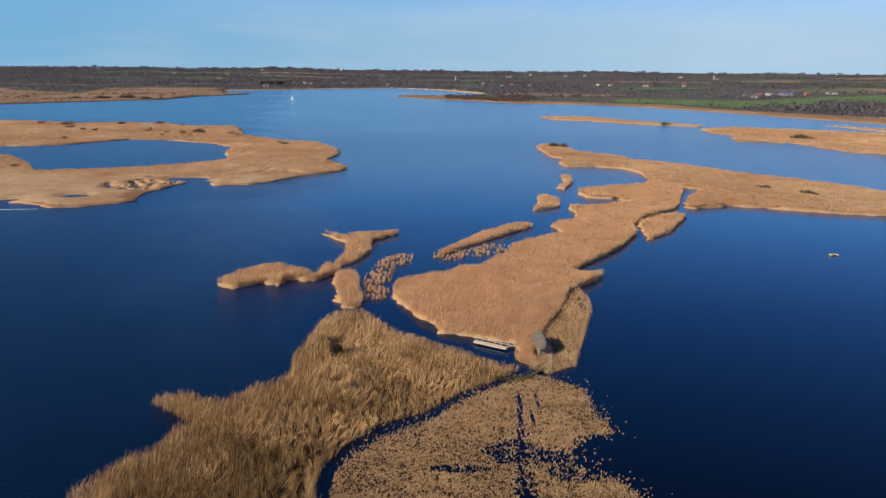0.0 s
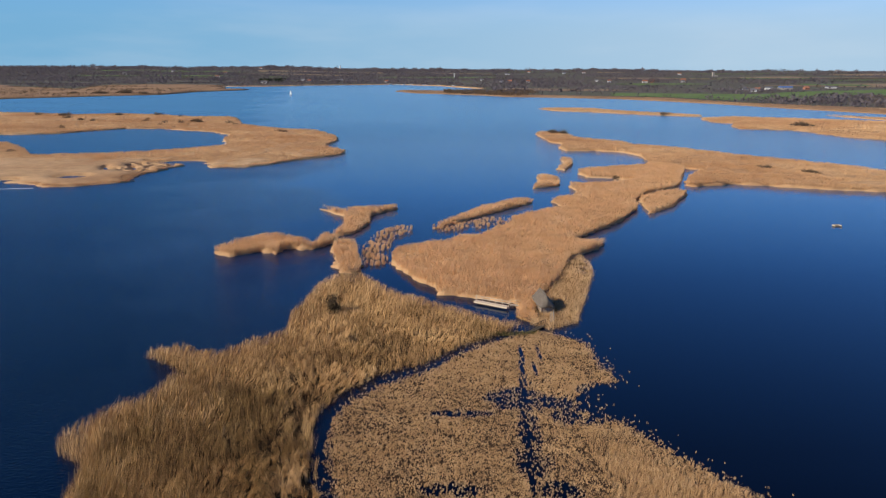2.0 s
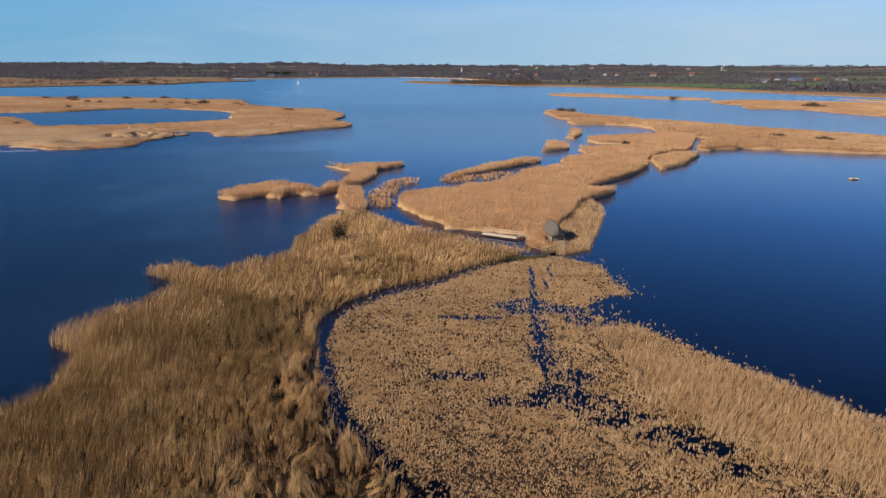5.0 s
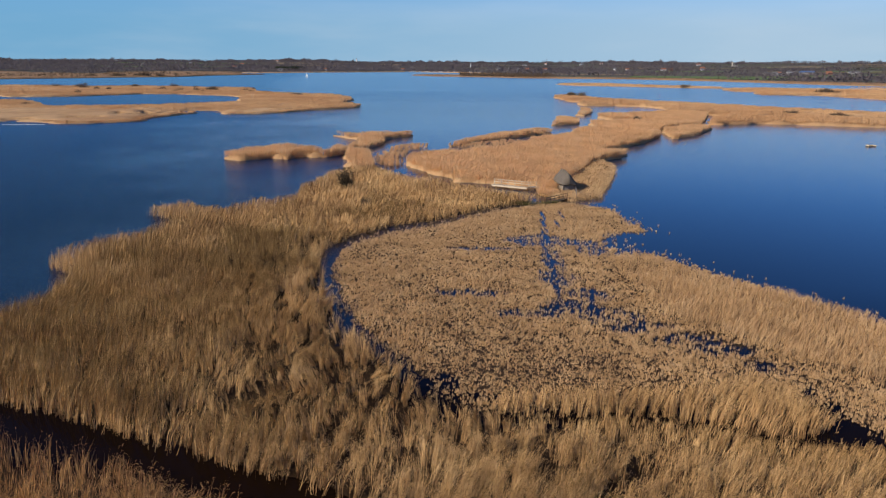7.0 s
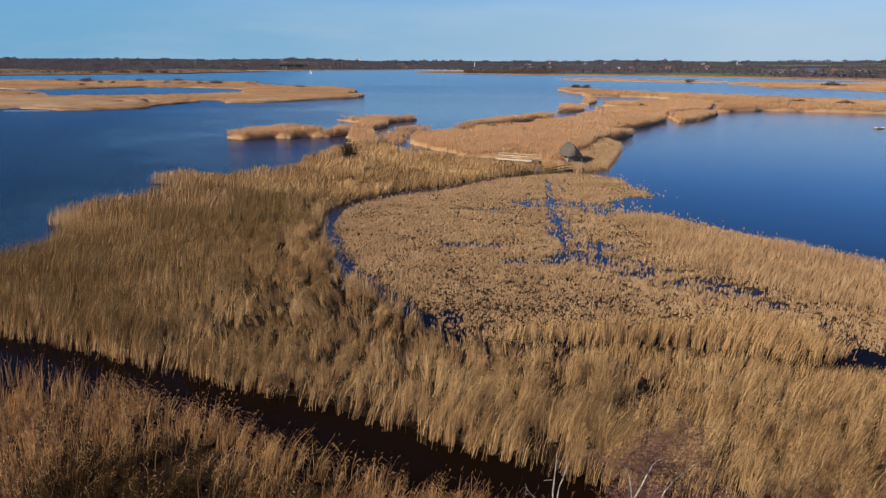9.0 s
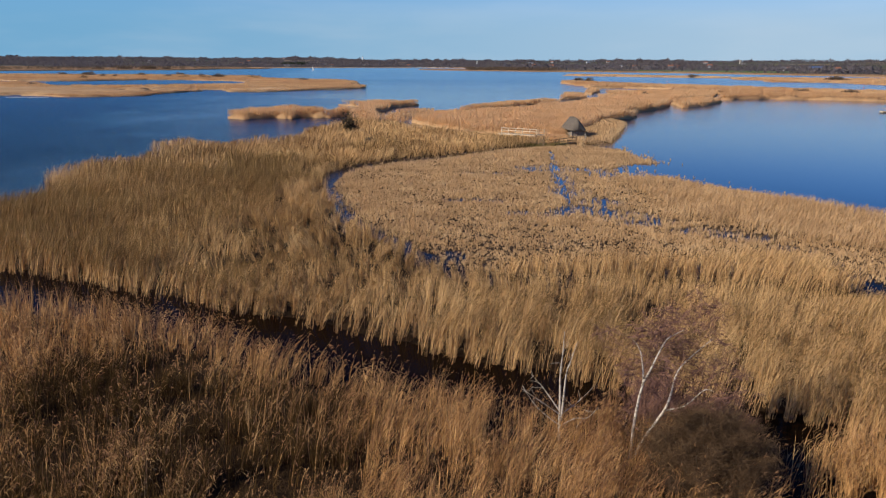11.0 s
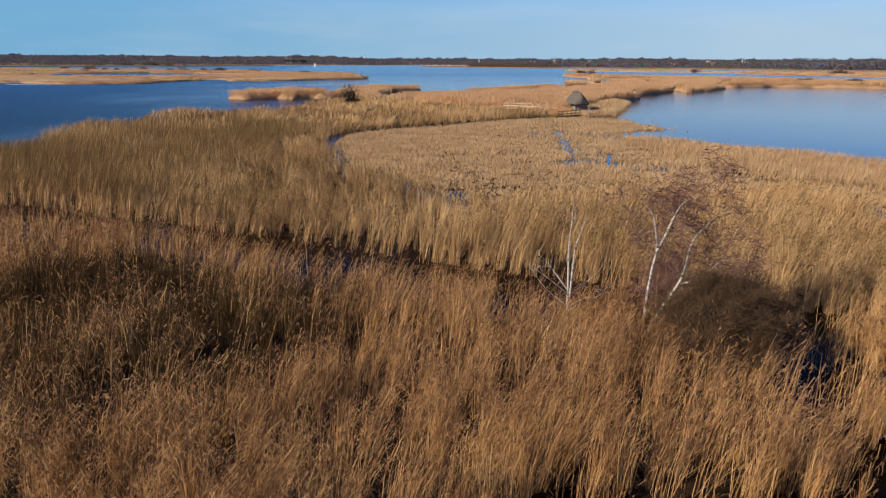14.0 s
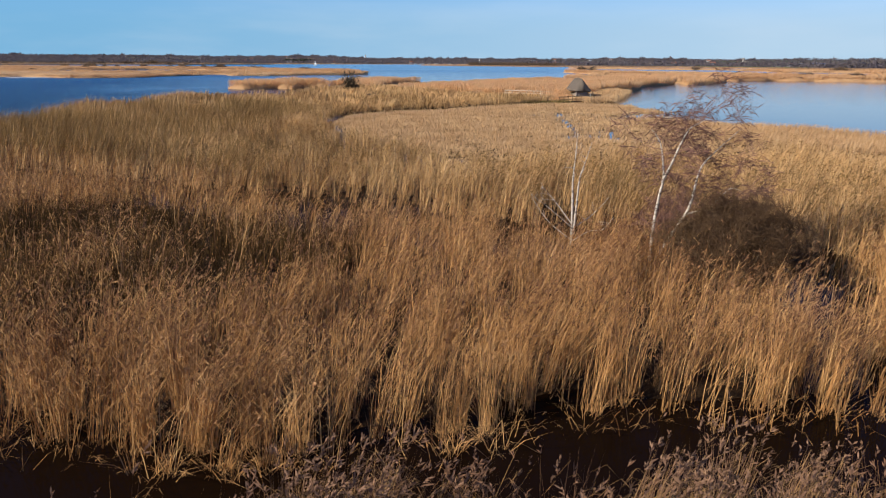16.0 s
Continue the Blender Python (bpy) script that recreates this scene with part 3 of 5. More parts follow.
def swirls(x, y):
    """Where wind has laid the reeds in swirling tufts."""
    k = np.clip(1 - np.hypot((x + 6) / 40, (y - 95) / 62), 0, 1) * (y > 44)
    k2 = np.clip(1 - np.hypot((x + 8) / 22, (y - 52) / 14), 0, 1)
    return 0.72 * np.clip(np.maximum(k * 1.6, k2 * 1.8), 0, 1) * (0.35 + 0.9 * vnoise(x, y, 9, 21))


BEDS = {}


def reed_bed(name, poly, label, seed, top=2.0, height=2.1, body=0.12, step=1.5, inner=3.0, thick=1.0, mats=("reed", "plume"), swirl=None, lean=(0.10, 0.04), wild=0.1, body_mat="litter", plumes=True, wide=1.0, heads=0.14, browned=0.12, tallness=None, pools=(), ramp=1.8, flat=0.25, dips=(), rough=0.25):
    """A bed of standing reeds: the litter and roots, and the stalks."""
    b = thicket("reed_bank", poly, body, step, inner, seed, M[body_mat], rough=rough, pools=pools, ramp=ramp, flat=flat, dips=dips)
    tagged(b, "peaty bank of matted dead reed litter at the water's edge", "bank", kind="structure")
    me = stalks(name, scatter(poly, seed, thick, pools=pools, dips=dips), height, [M[k] for k in mats], seed, lean=lean, wild=wild, swirl=swirl, plumes=plumes, wide=wide, heads=heads, browned=browned, tallness=tallness, dips=dips)
    ob = new(name, me)
    tagged(ob, label, "reeds", kind="stuff")
    return ob

# ---- the reed beds, in plan ----
LEFT_BED = [(-21, 171), (-27, 170.5), (-30, 168), (-32, 158), (-32, 151), (-33.5, 140.7), (-32.3, 136.4), (-33, 130), (-37, 127.5), (-40, 123), (-43.4, 121.3), (-49, 123), (-54.6, 123.4), (-56.6, 121.5),
            (-51, 118), (-45.4, 113), (-47.8, 110), (-48, 104), (-52.4, 101), (-53.5, 95), (-49.2, 83), (-46.8, 73), (-50, 65), (-70, 58), (-60, 56), (-37, 50), (-31.6, 48.4), (-26, 46.1), (-20.7, 43.8), (-15.9, 41.7),
            (-11.3, 39.9), (-7.4, 38.1), (-3, 36), (1.2, 33.8), (4.1, 32.8), (6, 31.6)]
LEFT_BED += [(9, 30.6), (12.6, 29.5), (16.8, 27.7), (24, 25), (42, 19), (60, 24), (52, 40), (31, 45.5), (25.9, 45.3), (18.9, 47.5), (15, 49), (11.9, 48.6), (7.7, 48.5), (3.9, 48.0), (-0.4, 49.2), (-3.8, 53.4),
             (-6.3, 58.8), (-9.9, 64.0), (-13, 69.3), (-16.7, 81), (-19.3, 91.4), (-20, 99.1), (-17.5, 106.3), (-10.9, 114.8), (-3.5, 119), (2.9, 126.5), (11.4, 133.2), (16.5, 138.5), (12, 140), (8.3, 143.5),
             (2, 148.5), (-3, 151.5), (-12, 157.5)]
NEAR_BED = [(-60, 51), (-31, 42.4), (-26, 41.2), (-22, 40), (-16.5, 37), (-11.5, 34.3), (-10, 33.2), (-6, 31.5), (-2.3, 29.3), (0, 28.8), (2.5, 28.4), (5.6, 27.8), (9, 28), (11.2, 27), (11, 24), (10.4, 22),
            (10.2, 19.7), (9.6, 17), (9.3, 14.6), (7.5, 14.6), (6.1, 14.0), (4.9, 14.2), (3.4, 14.6), (1.7, 13.8), (-0.3, 13.1), (-2.6, 12.3), (-4.7, 11.8), (-6.2, 11.7), (-7.6, 12.1), (-8.7, 12.7), (-10.4, 13.3), (-16, 16),
            (-40, 22), (-60, 30)]
NEAR_EAST = [(16.5, 26), (14, 24.8), (12.7, 23.6), (12.1, 22), (11.1, 19.7), (10.6, 17.9), (11.6, 16.4), (20, 14), (45, 8), (45, 16), (24, 23)]
FRONT_BED = [(-40, 10), (-8, 6.6), (-4.2, 7.6), (-2.7, 8.2), (-1, 8.5), (1.5, 8.7), (3.4, 9.4), (5.1, 9.5), (6.5, 9.3), (12, 9.2), (42, 3), (42, -26), (-40, -26)]
MARSH = [(2.7, 50.7), (0.5, 51.7), (-2.5, 55), (-6.1, 62.2), (-9.2, 66.7), (-12.3, 74.2), (-14.8, 82), (-17.1, 92.3), (-17.4, 98), (-15.5, 103), (-9.2, 111.4), (-2, 115.8), (4, 123.6), (12, 131), (20, 136.5), (24.1, 133.4),
         (28.1, 130), (29.4, 120.8), (30.5, 112.6), (26.5, 112), (23, 109.5), (21, 103), (23.9, 99.8), (27.7, 97.3), (30.8, 93), (33, 89.6), (37.4, 82.5), (42, 76.4), (45, 70.4), (62, 50), (52, 42), (32, 46.5), (29.5, 50.5),
         (28, 53), (25, 56), (21, 55.5), (15.3, 52.5), (8, 51.7)]
STRIP_BED = [(2.7, 50.0), (7.8, 49.4), (12.1, 49.4), (15.2, 49.8), (19, 48.4), (23.6, 46.5), (26, 46.7), (28.5, 48), (29, 49), (28, 52), (26, 55), (21.5, 54.5), (15.3, 52.8), (8, 52.2), (3.5, 52)]
CENTRE_BED = [(-14, 186), (-15, 193), (-14, 199), (-8, 202), (2, 209), (5, 213), (12, 216), (24, 236), (24, 241), (30, 249), (48, 264), (44, 277), (46, 282), (54, 284), (59, 298), (58, 317), (72, 319), (87, 326), (94, 332), (83, 341),
              (72, 343), (69, 356), (73, 363), (88, 372), (109, 378), (117, 394), (130, 374), (121, 350), (111, 324), (105, 313), (87, 296), (77, 279), (76, 266), (63, 242), (40, 212), (43, 207), (50, 210), (48, 205), (36, 192),
              (30, 173), (24, 160), (20, 146), (17.8, 147.5), (16.5, 153.5), (8, 157), (-1, 160), (-2, 165), (-7, 171)]
EAST_BED = [(117, 394), (122, 429), (114, 448), (98, 455), (79, 453), (77, 467), (85, 490), (77, 505), (74, 565), (81, 578), (98, 566), (100, 526), (128, 505), (131, 483), (156, 465), (178, 432), (203, 405), (219, 386), (233, 363),
            (340, 300), (320, 250), (199, 306), (178, 310), (161, 317), (138, 325), (126, 322), (115, 317), (113, 321), (122.5, 344), (140, 370), (131, 376)]
HUT_BED = [(36, 191), (40, 196), (41, 186), (40, 177), (36, 164), (34, 157), (31, 148), (29.3, 141), (22.5, 136.6), (18.5, 140), (20.6, 144), (24.6, 160), (30.5, 173)]
LOBE_ISLET = [(82, 286), (88, 292), (104, 305), (106, 298), (91, 271), (78, 256), (79, 266)]
LONG_ISLET = [(-67, 195), (-66, 200), (-59, 211), (-52, 211), (-43, 206), (-40, 204), (-38, 215), (-34, 215), (-33, 211), (-39, 201), (-48, 202), (-49, 195), (-54, 199), (-61, 193)]
TEE_ISLET = [(-47, 262), (-38, 254), (-32, 258), (-19, 264), (-18, 262), (-27, 250), (-26, 236), (-30, 221), (-36, 217), (-34, 230), (-36, 248), (-43, 256)]
NECK_ISLET = [(-33.8, 204.3), (-30.8, 208), (-27, 205), (-25.8, 199), (-24.3, 190), (-22.6, 182), (-23.4, 176.5), (-27.6, 177), (-30.3, 188.8), (-32.6, 196)]
SLIM_ISLET = [(-3, 229), (3, 242), (14, 262), (26, 276), (34, 280), (36, 276), (25, 263), (14, 250), (4, 238)]
WEST_ISLET = [(40, 310), (45, 323), (46, 341), (51, 344), (56, 335), (53, 317)]
FAR_ISLET = [(61, 372), (68, 386), (69, 410), (74, 408), (72, 388), (64, 367)]
LAGOON_ISLAND = [(-488, 769), (-449, 765), (-388, 742), (-361, 760), (-308, 751), (-255, 721), (-221, 725), (-206, 701), (-184, 637), (-138, 591), (-107, 581), (-90, 548), (-83, 534), (-78, 507), (-82, 470), (-62, 440), (-65, 424), (-85, 403),
                 (-97, 382), (-109, 370), (-124, 369), (-140, 390), (-148, 358), (-151, 339), (-148, 322), (-164, 310), (-177, 306), (-197, 318), (-215, 318), (-380, 400), (-330, 480), (-300, 478), (-266, 440), (-245, 410),
                 (-218, 416), (-190, 430), (-166, 445), (-146, 469), (-162, 514), (-165, 543), (-188, 569), (-240, 595), (-270, 597), (-306, 546), (-345, 535), (-560, 700)]
BAR_ISLAND = [(121, 906), (154, 914), (189, 908), (214, 862), (246, 830), (287, 795), (285, 778), (234, 802), (178, 845), (134, 868)]
MARSH_ISLAND = [(271, 745), (317, 771), (368, 748), (417, 727), (470, 690), (430, 560), (337, 532), (321, 555), (305, 616), (264, 626), (267, 651), (283, 685), (267, 700)]
FAR_ISLAND = [(439, 813), (475, 765), (560, 720), (560, 690), (464, 737)]
HEADLAND = [(-102, 1475), (-54, 1390), (1, 1352), (74, 1302), (111, 1250), (160, 1270), (120, 1400), (60, 1500), (-10, 1500), (-80, 1540)]
WEST_SHORE = [(-680, 1070), (-625, 1130), (-565, 1196), (-499, 1250), (-485, 1390), (-420, 1500), (-425, 1545), (-480, 1560), (-571, 1844), (-735, 1860), (-848, 1780), (-774, 1494), (-941, 1600), (-1190, 1860), (-1400, 1300), (-900, 860)]
EAST_SHORE = [(111, 1247), (207, 1227), (296, 1190), (365, 1108), (420, 1024), (461, 940), (502, 878), (525, 839), (620, 550), (700, 560), (600, 930), (505, 1010), (445, 1070), (380, 1215), (217, 1290), (100, 1330)]
SEDGE_HEART = [(-22, 29.5), (-21, 32.5), (-14.5, 33.3), (-11.4, 27.9), (-14.4, 24.3), (-19.2, 25.3)]
EAST_REEDS = [(21.5, 95.5), (21.6, 88.6), (22.1, 81.5), (22.8, 73), (24.8, 69), (28.2, 66), (30.6, 61.5), (33.5, 59), (37, 55.5), (62, 46), (62, 52), (45.7, 70.8), (43.5, 74.2), (39.6, 79.4), (34.4, 83.2), (31.8, 88), (27.7, 94.6), (23.2, 96)]
SEDGE = [(-20.8, 28), (-20.5, 33), (-14.5, 33), (-10.6, 30.8), (-3.5, 30), (-4, 24.4), (-4.6, 20), (-7.0, 16.6), (-11.5, 15.6), (-19, 19)]



def left_height(x, y):
    """Taller on the windward bank, low where the reeds thin out towards the footbridge."""
    low = np.clip((x + 14) / 16, 0, 1) * np.clip((y - 104) / 26, 0, 1)
    ditch = np.interp(x, [-3.8, -0.4, 3.9, 15, 18.9, 25.9, 31], [53.4, 49.2, 48, 49, 47.5, 45.3, 45.5]) - y   # trodden low beside the thin ditch
    trod = np.clip(1 - ditch / 5.5, 0, 1) * np.clip((x - 2) / 5, 0, 1) * (y < 56)
    return (1.0 + 0.16 * np.clip((-x - 22) / 14, 0, 1) - 0.18 * low) * (1 - 0.62 * trod)


# trodden hollows and furrows in the reeds
HOLLOWS = [(-25, 87, 0.5, 2.4), (-21, 76, 0.5, 2.0), (-17.4, 68.5, 0.5, 1.4), (-14.6, 62.4, 0.6, 1.2), (-17.8, 61, 0.6, 0.9), (-16.8, 55.3, 0.8, 0.6), (-20, 51, 1.1, 0.5), (-21, 48.5, 0.9, 0.5), (-8, 41.7, 0.7, 0.6), (-3, 42.5, 0.5, 0.8), (-14.5, 47, 0.9, 0.5),
           (9, 37.5, 0.8, 0.6), (15, 40, 0.5, 0.8), (-27, 152, 3.0, 1.2), (-22, 131, 1.6, 0.8), (-12, 126, 1.2, 0.7)]
rng = np.random.default_rng(12)
for k in range(150):
    hx, hy = rng.uniform(-22, 14), rng.uniform(38.5, 62)
    if abs(hy - (50 - 0.45 * (hx + 8))) < 7:
        HOLLOWS.append((hx, hy, rng.uniform(0.4, 1.1), rng.uniform(0.4, 0.85)))
for k in range(60):
    hy = rng.uniform(60, 105)
    HOLLOWS.append((-11 - (hy - 60) * 0.28 + rng.normal(0, 3.0), hy, rng.uniform(0.45, 1.0), rng.uniform(0.5, 1.4)))


def left_brown(x, y):
    """Old brown growth on the west side, and a trodden brown line along the middle."""
    west_ = np.clip((-x - 17) / 9, 0, 1) * np.clip((x + 53) / 7, 0, 1) * np.clip((122 - y) / 26, 0, 1)
    line = np.clip(1 - np.abs(x + 17 + 0.3 * (y - 55)) / 4, 0, 1) * np.clip((95 - y) / 20, 0, 1)
    return np.clip(0.08 + 0.34 * np.clip((75 - y) / 25, 0, 1) + 0.66 * west_ * (0.4 + 0.9 * vnoise(x, y, 5, 61)) + 0.55 * line * vnoise(x, y, 3, 62) + 0.4 * np.clip((vnoise(x, y, 8, 63) - 0.6) * 4, 0, 1), 0, 0.9)


tall = "tall standing bed of dry golden-brown reeds beside open water"
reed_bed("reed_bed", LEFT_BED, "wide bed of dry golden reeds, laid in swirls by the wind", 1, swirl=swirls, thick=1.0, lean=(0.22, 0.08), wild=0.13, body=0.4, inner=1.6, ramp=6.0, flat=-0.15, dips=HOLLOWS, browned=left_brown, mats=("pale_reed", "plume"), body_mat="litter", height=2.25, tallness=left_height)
ob = reed_bed("reed_bed", FRONT_BED, "dry reeds with feathery brown heads beside a dark pool", 4, lean=(0.16, 0.05), heads=0.34, browned=0.5, mats=("dark_reed", "dark_plume"), flat=-0.8)
reed_bed("reed_bed", NEAR_EAST, "pale dry reeds leaning over a narrow dark channel", 3, lean=(0.14, 0.05), wild=0.14, flat=-0.8, thick=0.8, browned=0.35, mats=("stem", "brown_top"))
reed_bed("reed_bed", STRIP_BED, "narrow strip of tall pale reeds along a thin ditch", 5, lean=(0.2, 0.02), height=1.8, mats=("pale_reed", "plume"), flat=-0.8)

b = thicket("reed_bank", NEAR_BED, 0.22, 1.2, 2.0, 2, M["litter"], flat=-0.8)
tagged(b, "peaty bank of matted dead reed litter at the water's edge", "bank", kind="structure")
pts = scatter(NEAR_BED, 2, 0.62)
wob = (vnoise(pts[:, 0], pts[:, 1], 2.0, 31) - 0.5) * 2.4
rng = np.random.default_rng(8)
wob2 = rng.normal(0, 0.9, (2, len(pts)))
heart = inside(pts[:, 0] + wob + wob2[0], pts[:, 1] + wob + wob2[1], SEDGE_HEART)
dark = inside(pts[:, 0] + wob + wob2[0], pts[:, 1] + wob + wob2[1], SEDGE) & (heart | (rng.random(len(pts)) < 0.6 + 0.5 * vnoise(pts[:, 0], pts[:, 1], 2.6, 35))) | heart
mixed = dark & (rng.random(len(pts)) < 0.04 + 0.13 * vnoise(pts[:, 0], pts[:, 1], 2.2, 33) ** 2)


def near_brown(x, y):
    """Most stalks carry a brown top of old leaf; in pale drifts the stems are bare."""
    moor = np.clip((x - 0.5) / 3, 0, 1) * np.clip((y - 17.5) / 3, 0, 1)   # hardly any bare stems round the birch
    return np.clip(0.82 + 0.16 * moor - 0.6 * (1 - moor) * np.clip((vnoise(x, y, 3.1, 71) * 0.7 + vnoise(x, y, 1.1, 72) * 0.3 - 0.5) * 5, 0, 1), 0, 1)


ob = new("reed_bed", stalks("reed_bed", pts[~dark | mixed], 2.15, [M["stem"], M["brown_top"]], 2, lean=(0.17, 0.05), wild=0.15, spread=0.7, heads=0.26, browned=near_brown))
tagged(ob, "tall dry reeds with brown heads between two dark ditches", "reeds", kind="stuff")
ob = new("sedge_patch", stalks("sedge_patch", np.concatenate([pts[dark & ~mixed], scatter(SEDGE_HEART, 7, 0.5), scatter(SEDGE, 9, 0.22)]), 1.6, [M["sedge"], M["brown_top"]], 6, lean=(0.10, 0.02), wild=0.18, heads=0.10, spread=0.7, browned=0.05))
tagged(ob, "dark brown patch of lower sedge among the reeds", "sedge", kind="stuff")

EDGE = [(9.3, 14.8), (7.5, 14.8), (6.1, 14.2), (4.9, 14.4), (3.4, 14.8), (1.7, 14.0), (-0.3, 13.3), (-2.6, 12.5), (-4.7, 12.0), (-6.2, 11.9), (-7.6, 12.3), (-10.4, 13.5), (-11.4, 12.7), (-7.9, 11.4), (-6.2, 11.0), (-4.5, 11.0), (-2.2, 11.5), (0.1, 12.3), (2.0, 13.0), (3.6, 13.9), (4.9, 13.5), (6.3, 13.3), (7.7, 13.8), (9.6, 13.9)]
ob = new("reed_litter", stalks("reed_litter", scatter(EDGE, 14, 0.22), 0.85, [M["stem"], M["dark_reed"]], 14, wild=0.75, heads=0.0, browned=0.55, base=-0.05))
tagged(ob, "bent and broken old reed stems in the dark water", "reeds", kind="stuff")

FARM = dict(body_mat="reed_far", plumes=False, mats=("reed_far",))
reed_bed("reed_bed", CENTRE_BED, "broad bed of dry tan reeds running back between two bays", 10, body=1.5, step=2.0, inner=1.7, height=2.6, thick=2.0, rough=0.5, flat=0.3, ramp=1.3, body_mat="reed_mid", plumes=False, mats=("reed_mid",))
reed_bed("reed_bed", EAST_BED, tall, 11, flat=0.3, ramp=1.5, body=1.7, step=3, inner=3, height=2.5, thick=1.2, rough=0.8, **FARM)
rng = np.random.default_rng(44)
HUT_POOLS = [(37 + rng.normal(0, 1.6), 183 + rng.normal(0, 5), rng.uniform(0.4, 0.9), rng.uniform(0.6, 1.6)) for k in range(18)]
reed_bed("reed_bed", HUT_BED, "low pale marsh growth round the thatched hut", 12, body=0.2, step=1.5, inner=2.0, height=1.25, thick=1.4, rough=0.5, flat=-0.5, body_mat="brown_litter", mats=("tussock", "plume"), plumes=False, browned=0, pools=HUT_POOLS)
for k, (poly, h) in enumerate(((LOBE_ISLET, 2.4), (LONG_ISLET, 3.0), (TEE_ISLET, 2.4), (NECK_ISLET, 2.7), (SLIM_ISLET, 2.3), (WEST_ISLET, 2.4), (FAR_ISLET, 2.4))):
    ob = reed_bed("reed_islet", poly, "small islet of dry tan reeds standing in the lake", 20 + k, body=h * 0.56, step=1.4, inner=1.6, height=h, rough=0.5, thick=1.5, flat=0.3, ramp=1.2, body_mat="reed_mid", plumes=False, mats=("reed_mid",))
# small ponds and gaps along the sheltered side of the big island
LAGOON_POOLS = [(-146, 388, 14, 9), (-133, 379, 6, 5), (-181, 334, 8, 6), (-206, 322, 6, 4), (-127, 453, 9, 3)]
rng = np.random.default_rng(19)
for k in range(40):
    LAGOON_POOLS.append((-161 + rng.normal(0, 9), 366 + rng.normal(0, 11), rng.uniform(1.0, 2.6), rng.uniform(1.5, 3.2)))
for k in range(16):
    LAGOON_POOLS.append((-112 + rng.normal(0, 14), 415 + rng.normal(0, 9), rng.uniform(0.8, 2.0), rng.uniform(1.0, 2.5)))


def lagoon_height(x, y):
    """Lower, younger reed along the sheltered south side."""
    return 1.0 - 0.4 * np.clip((405 - y) / 30, 0, 1)


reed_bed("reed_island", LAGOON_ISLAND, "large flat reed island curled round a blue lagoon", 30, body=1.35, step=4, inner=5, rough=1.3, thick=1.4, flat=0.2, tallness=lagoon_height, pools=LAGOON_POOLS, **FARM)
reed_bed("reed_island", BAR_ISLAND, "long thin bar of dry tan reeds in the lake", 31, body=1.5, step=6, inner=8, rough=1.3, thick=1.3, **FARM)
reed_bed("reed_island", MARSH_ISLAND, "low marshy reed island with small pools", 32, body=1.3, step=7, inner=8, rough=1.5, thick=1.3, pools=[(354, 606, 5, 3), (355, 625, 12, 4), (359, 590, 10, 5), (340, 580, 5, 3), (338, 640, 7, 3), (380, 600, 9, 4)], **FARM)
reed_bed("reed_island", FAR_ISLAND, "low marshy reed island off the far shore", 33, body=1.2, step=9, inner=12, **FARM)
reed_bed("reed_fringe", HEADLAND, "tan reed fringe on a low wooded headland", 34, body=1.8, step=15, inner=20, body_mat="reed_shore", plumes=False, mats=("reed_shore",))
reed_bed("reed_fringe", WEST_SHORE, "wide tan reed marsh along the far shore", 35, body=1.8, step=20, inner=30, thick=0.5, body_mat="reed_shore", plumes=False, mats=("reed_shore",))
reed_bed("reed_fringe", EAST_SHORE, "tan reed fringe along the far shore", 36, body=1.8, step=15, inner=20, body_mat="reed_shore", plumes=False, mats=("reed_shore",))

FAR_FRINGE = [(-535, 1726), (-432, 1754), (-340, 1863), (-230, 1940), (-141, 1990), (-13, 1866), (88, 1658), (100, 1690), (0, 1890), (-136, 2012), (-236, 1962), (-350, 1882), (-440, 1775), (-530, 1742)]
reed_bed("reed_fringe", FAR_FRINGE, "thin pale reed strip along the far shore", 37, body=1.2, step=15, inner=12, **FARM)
reed_bed("reed_islet", [(16.5, 147.6), (20.3, 147), (21, 142.3), (18.3, 141.5), (16.2, 145)], "dense clump of tall pale reeds beside the hide", 38, body=0.4, step=1, inner=1.5, height=1.6, thick=2.0, body_mat="brown_litter", plumes=False, mats=("reed_mid",))
ob = new("grass_strip", stalks("grass_strip", scatter([(9.2, 133.4), (14, 133.4), (19.2, 134.3), (19.4, 135.2), (14, 134.3), (9.4, 134.3)], 39, 3.0), 0.8, [M["moss_green"]], 39, plumes=False))
tagged(ob, "strip of olive-green grass beside the old landing", "grass", kind="stuff")

# ---- the cut marsh: low tussocks standing in shallow water ----
POOLS = [(12.2, 106, 4.2, 3.6), (17.5, 104, 3.5, 2.6), (12.8, 86.5, 2.4, 3.6), (13.2, 95, 1.6, 5), (1.6, 79.8, 4.2, 1.3), (8.0, 73, 4.2, 1.2), (12.8, 75.5, 3.0, 2.2), (16, 72.5, 3.6, 2.2), (19, 69.2, 3.2, 1.8), (15.5, 79.5, 2.5, 2.2),
         (23.2, 65.8, 3.0, 1.6), (25.6, 63.6, 3.2, 1.7), (28.2, 59.2, 2.0, 1.2), (30.1, 52.5, 1.1, 2.4), (30.3, 48.2, 1.2, 2.2), (3.2, 100.4, 4.5, 1.0), (-1.2, 55.6, 1.2, 1.3), (1.7, 52.6, 1.8, 0.6), (20, 100.5, 2.6, 3.4), (24, 98.6, 1.6, 1.2)]

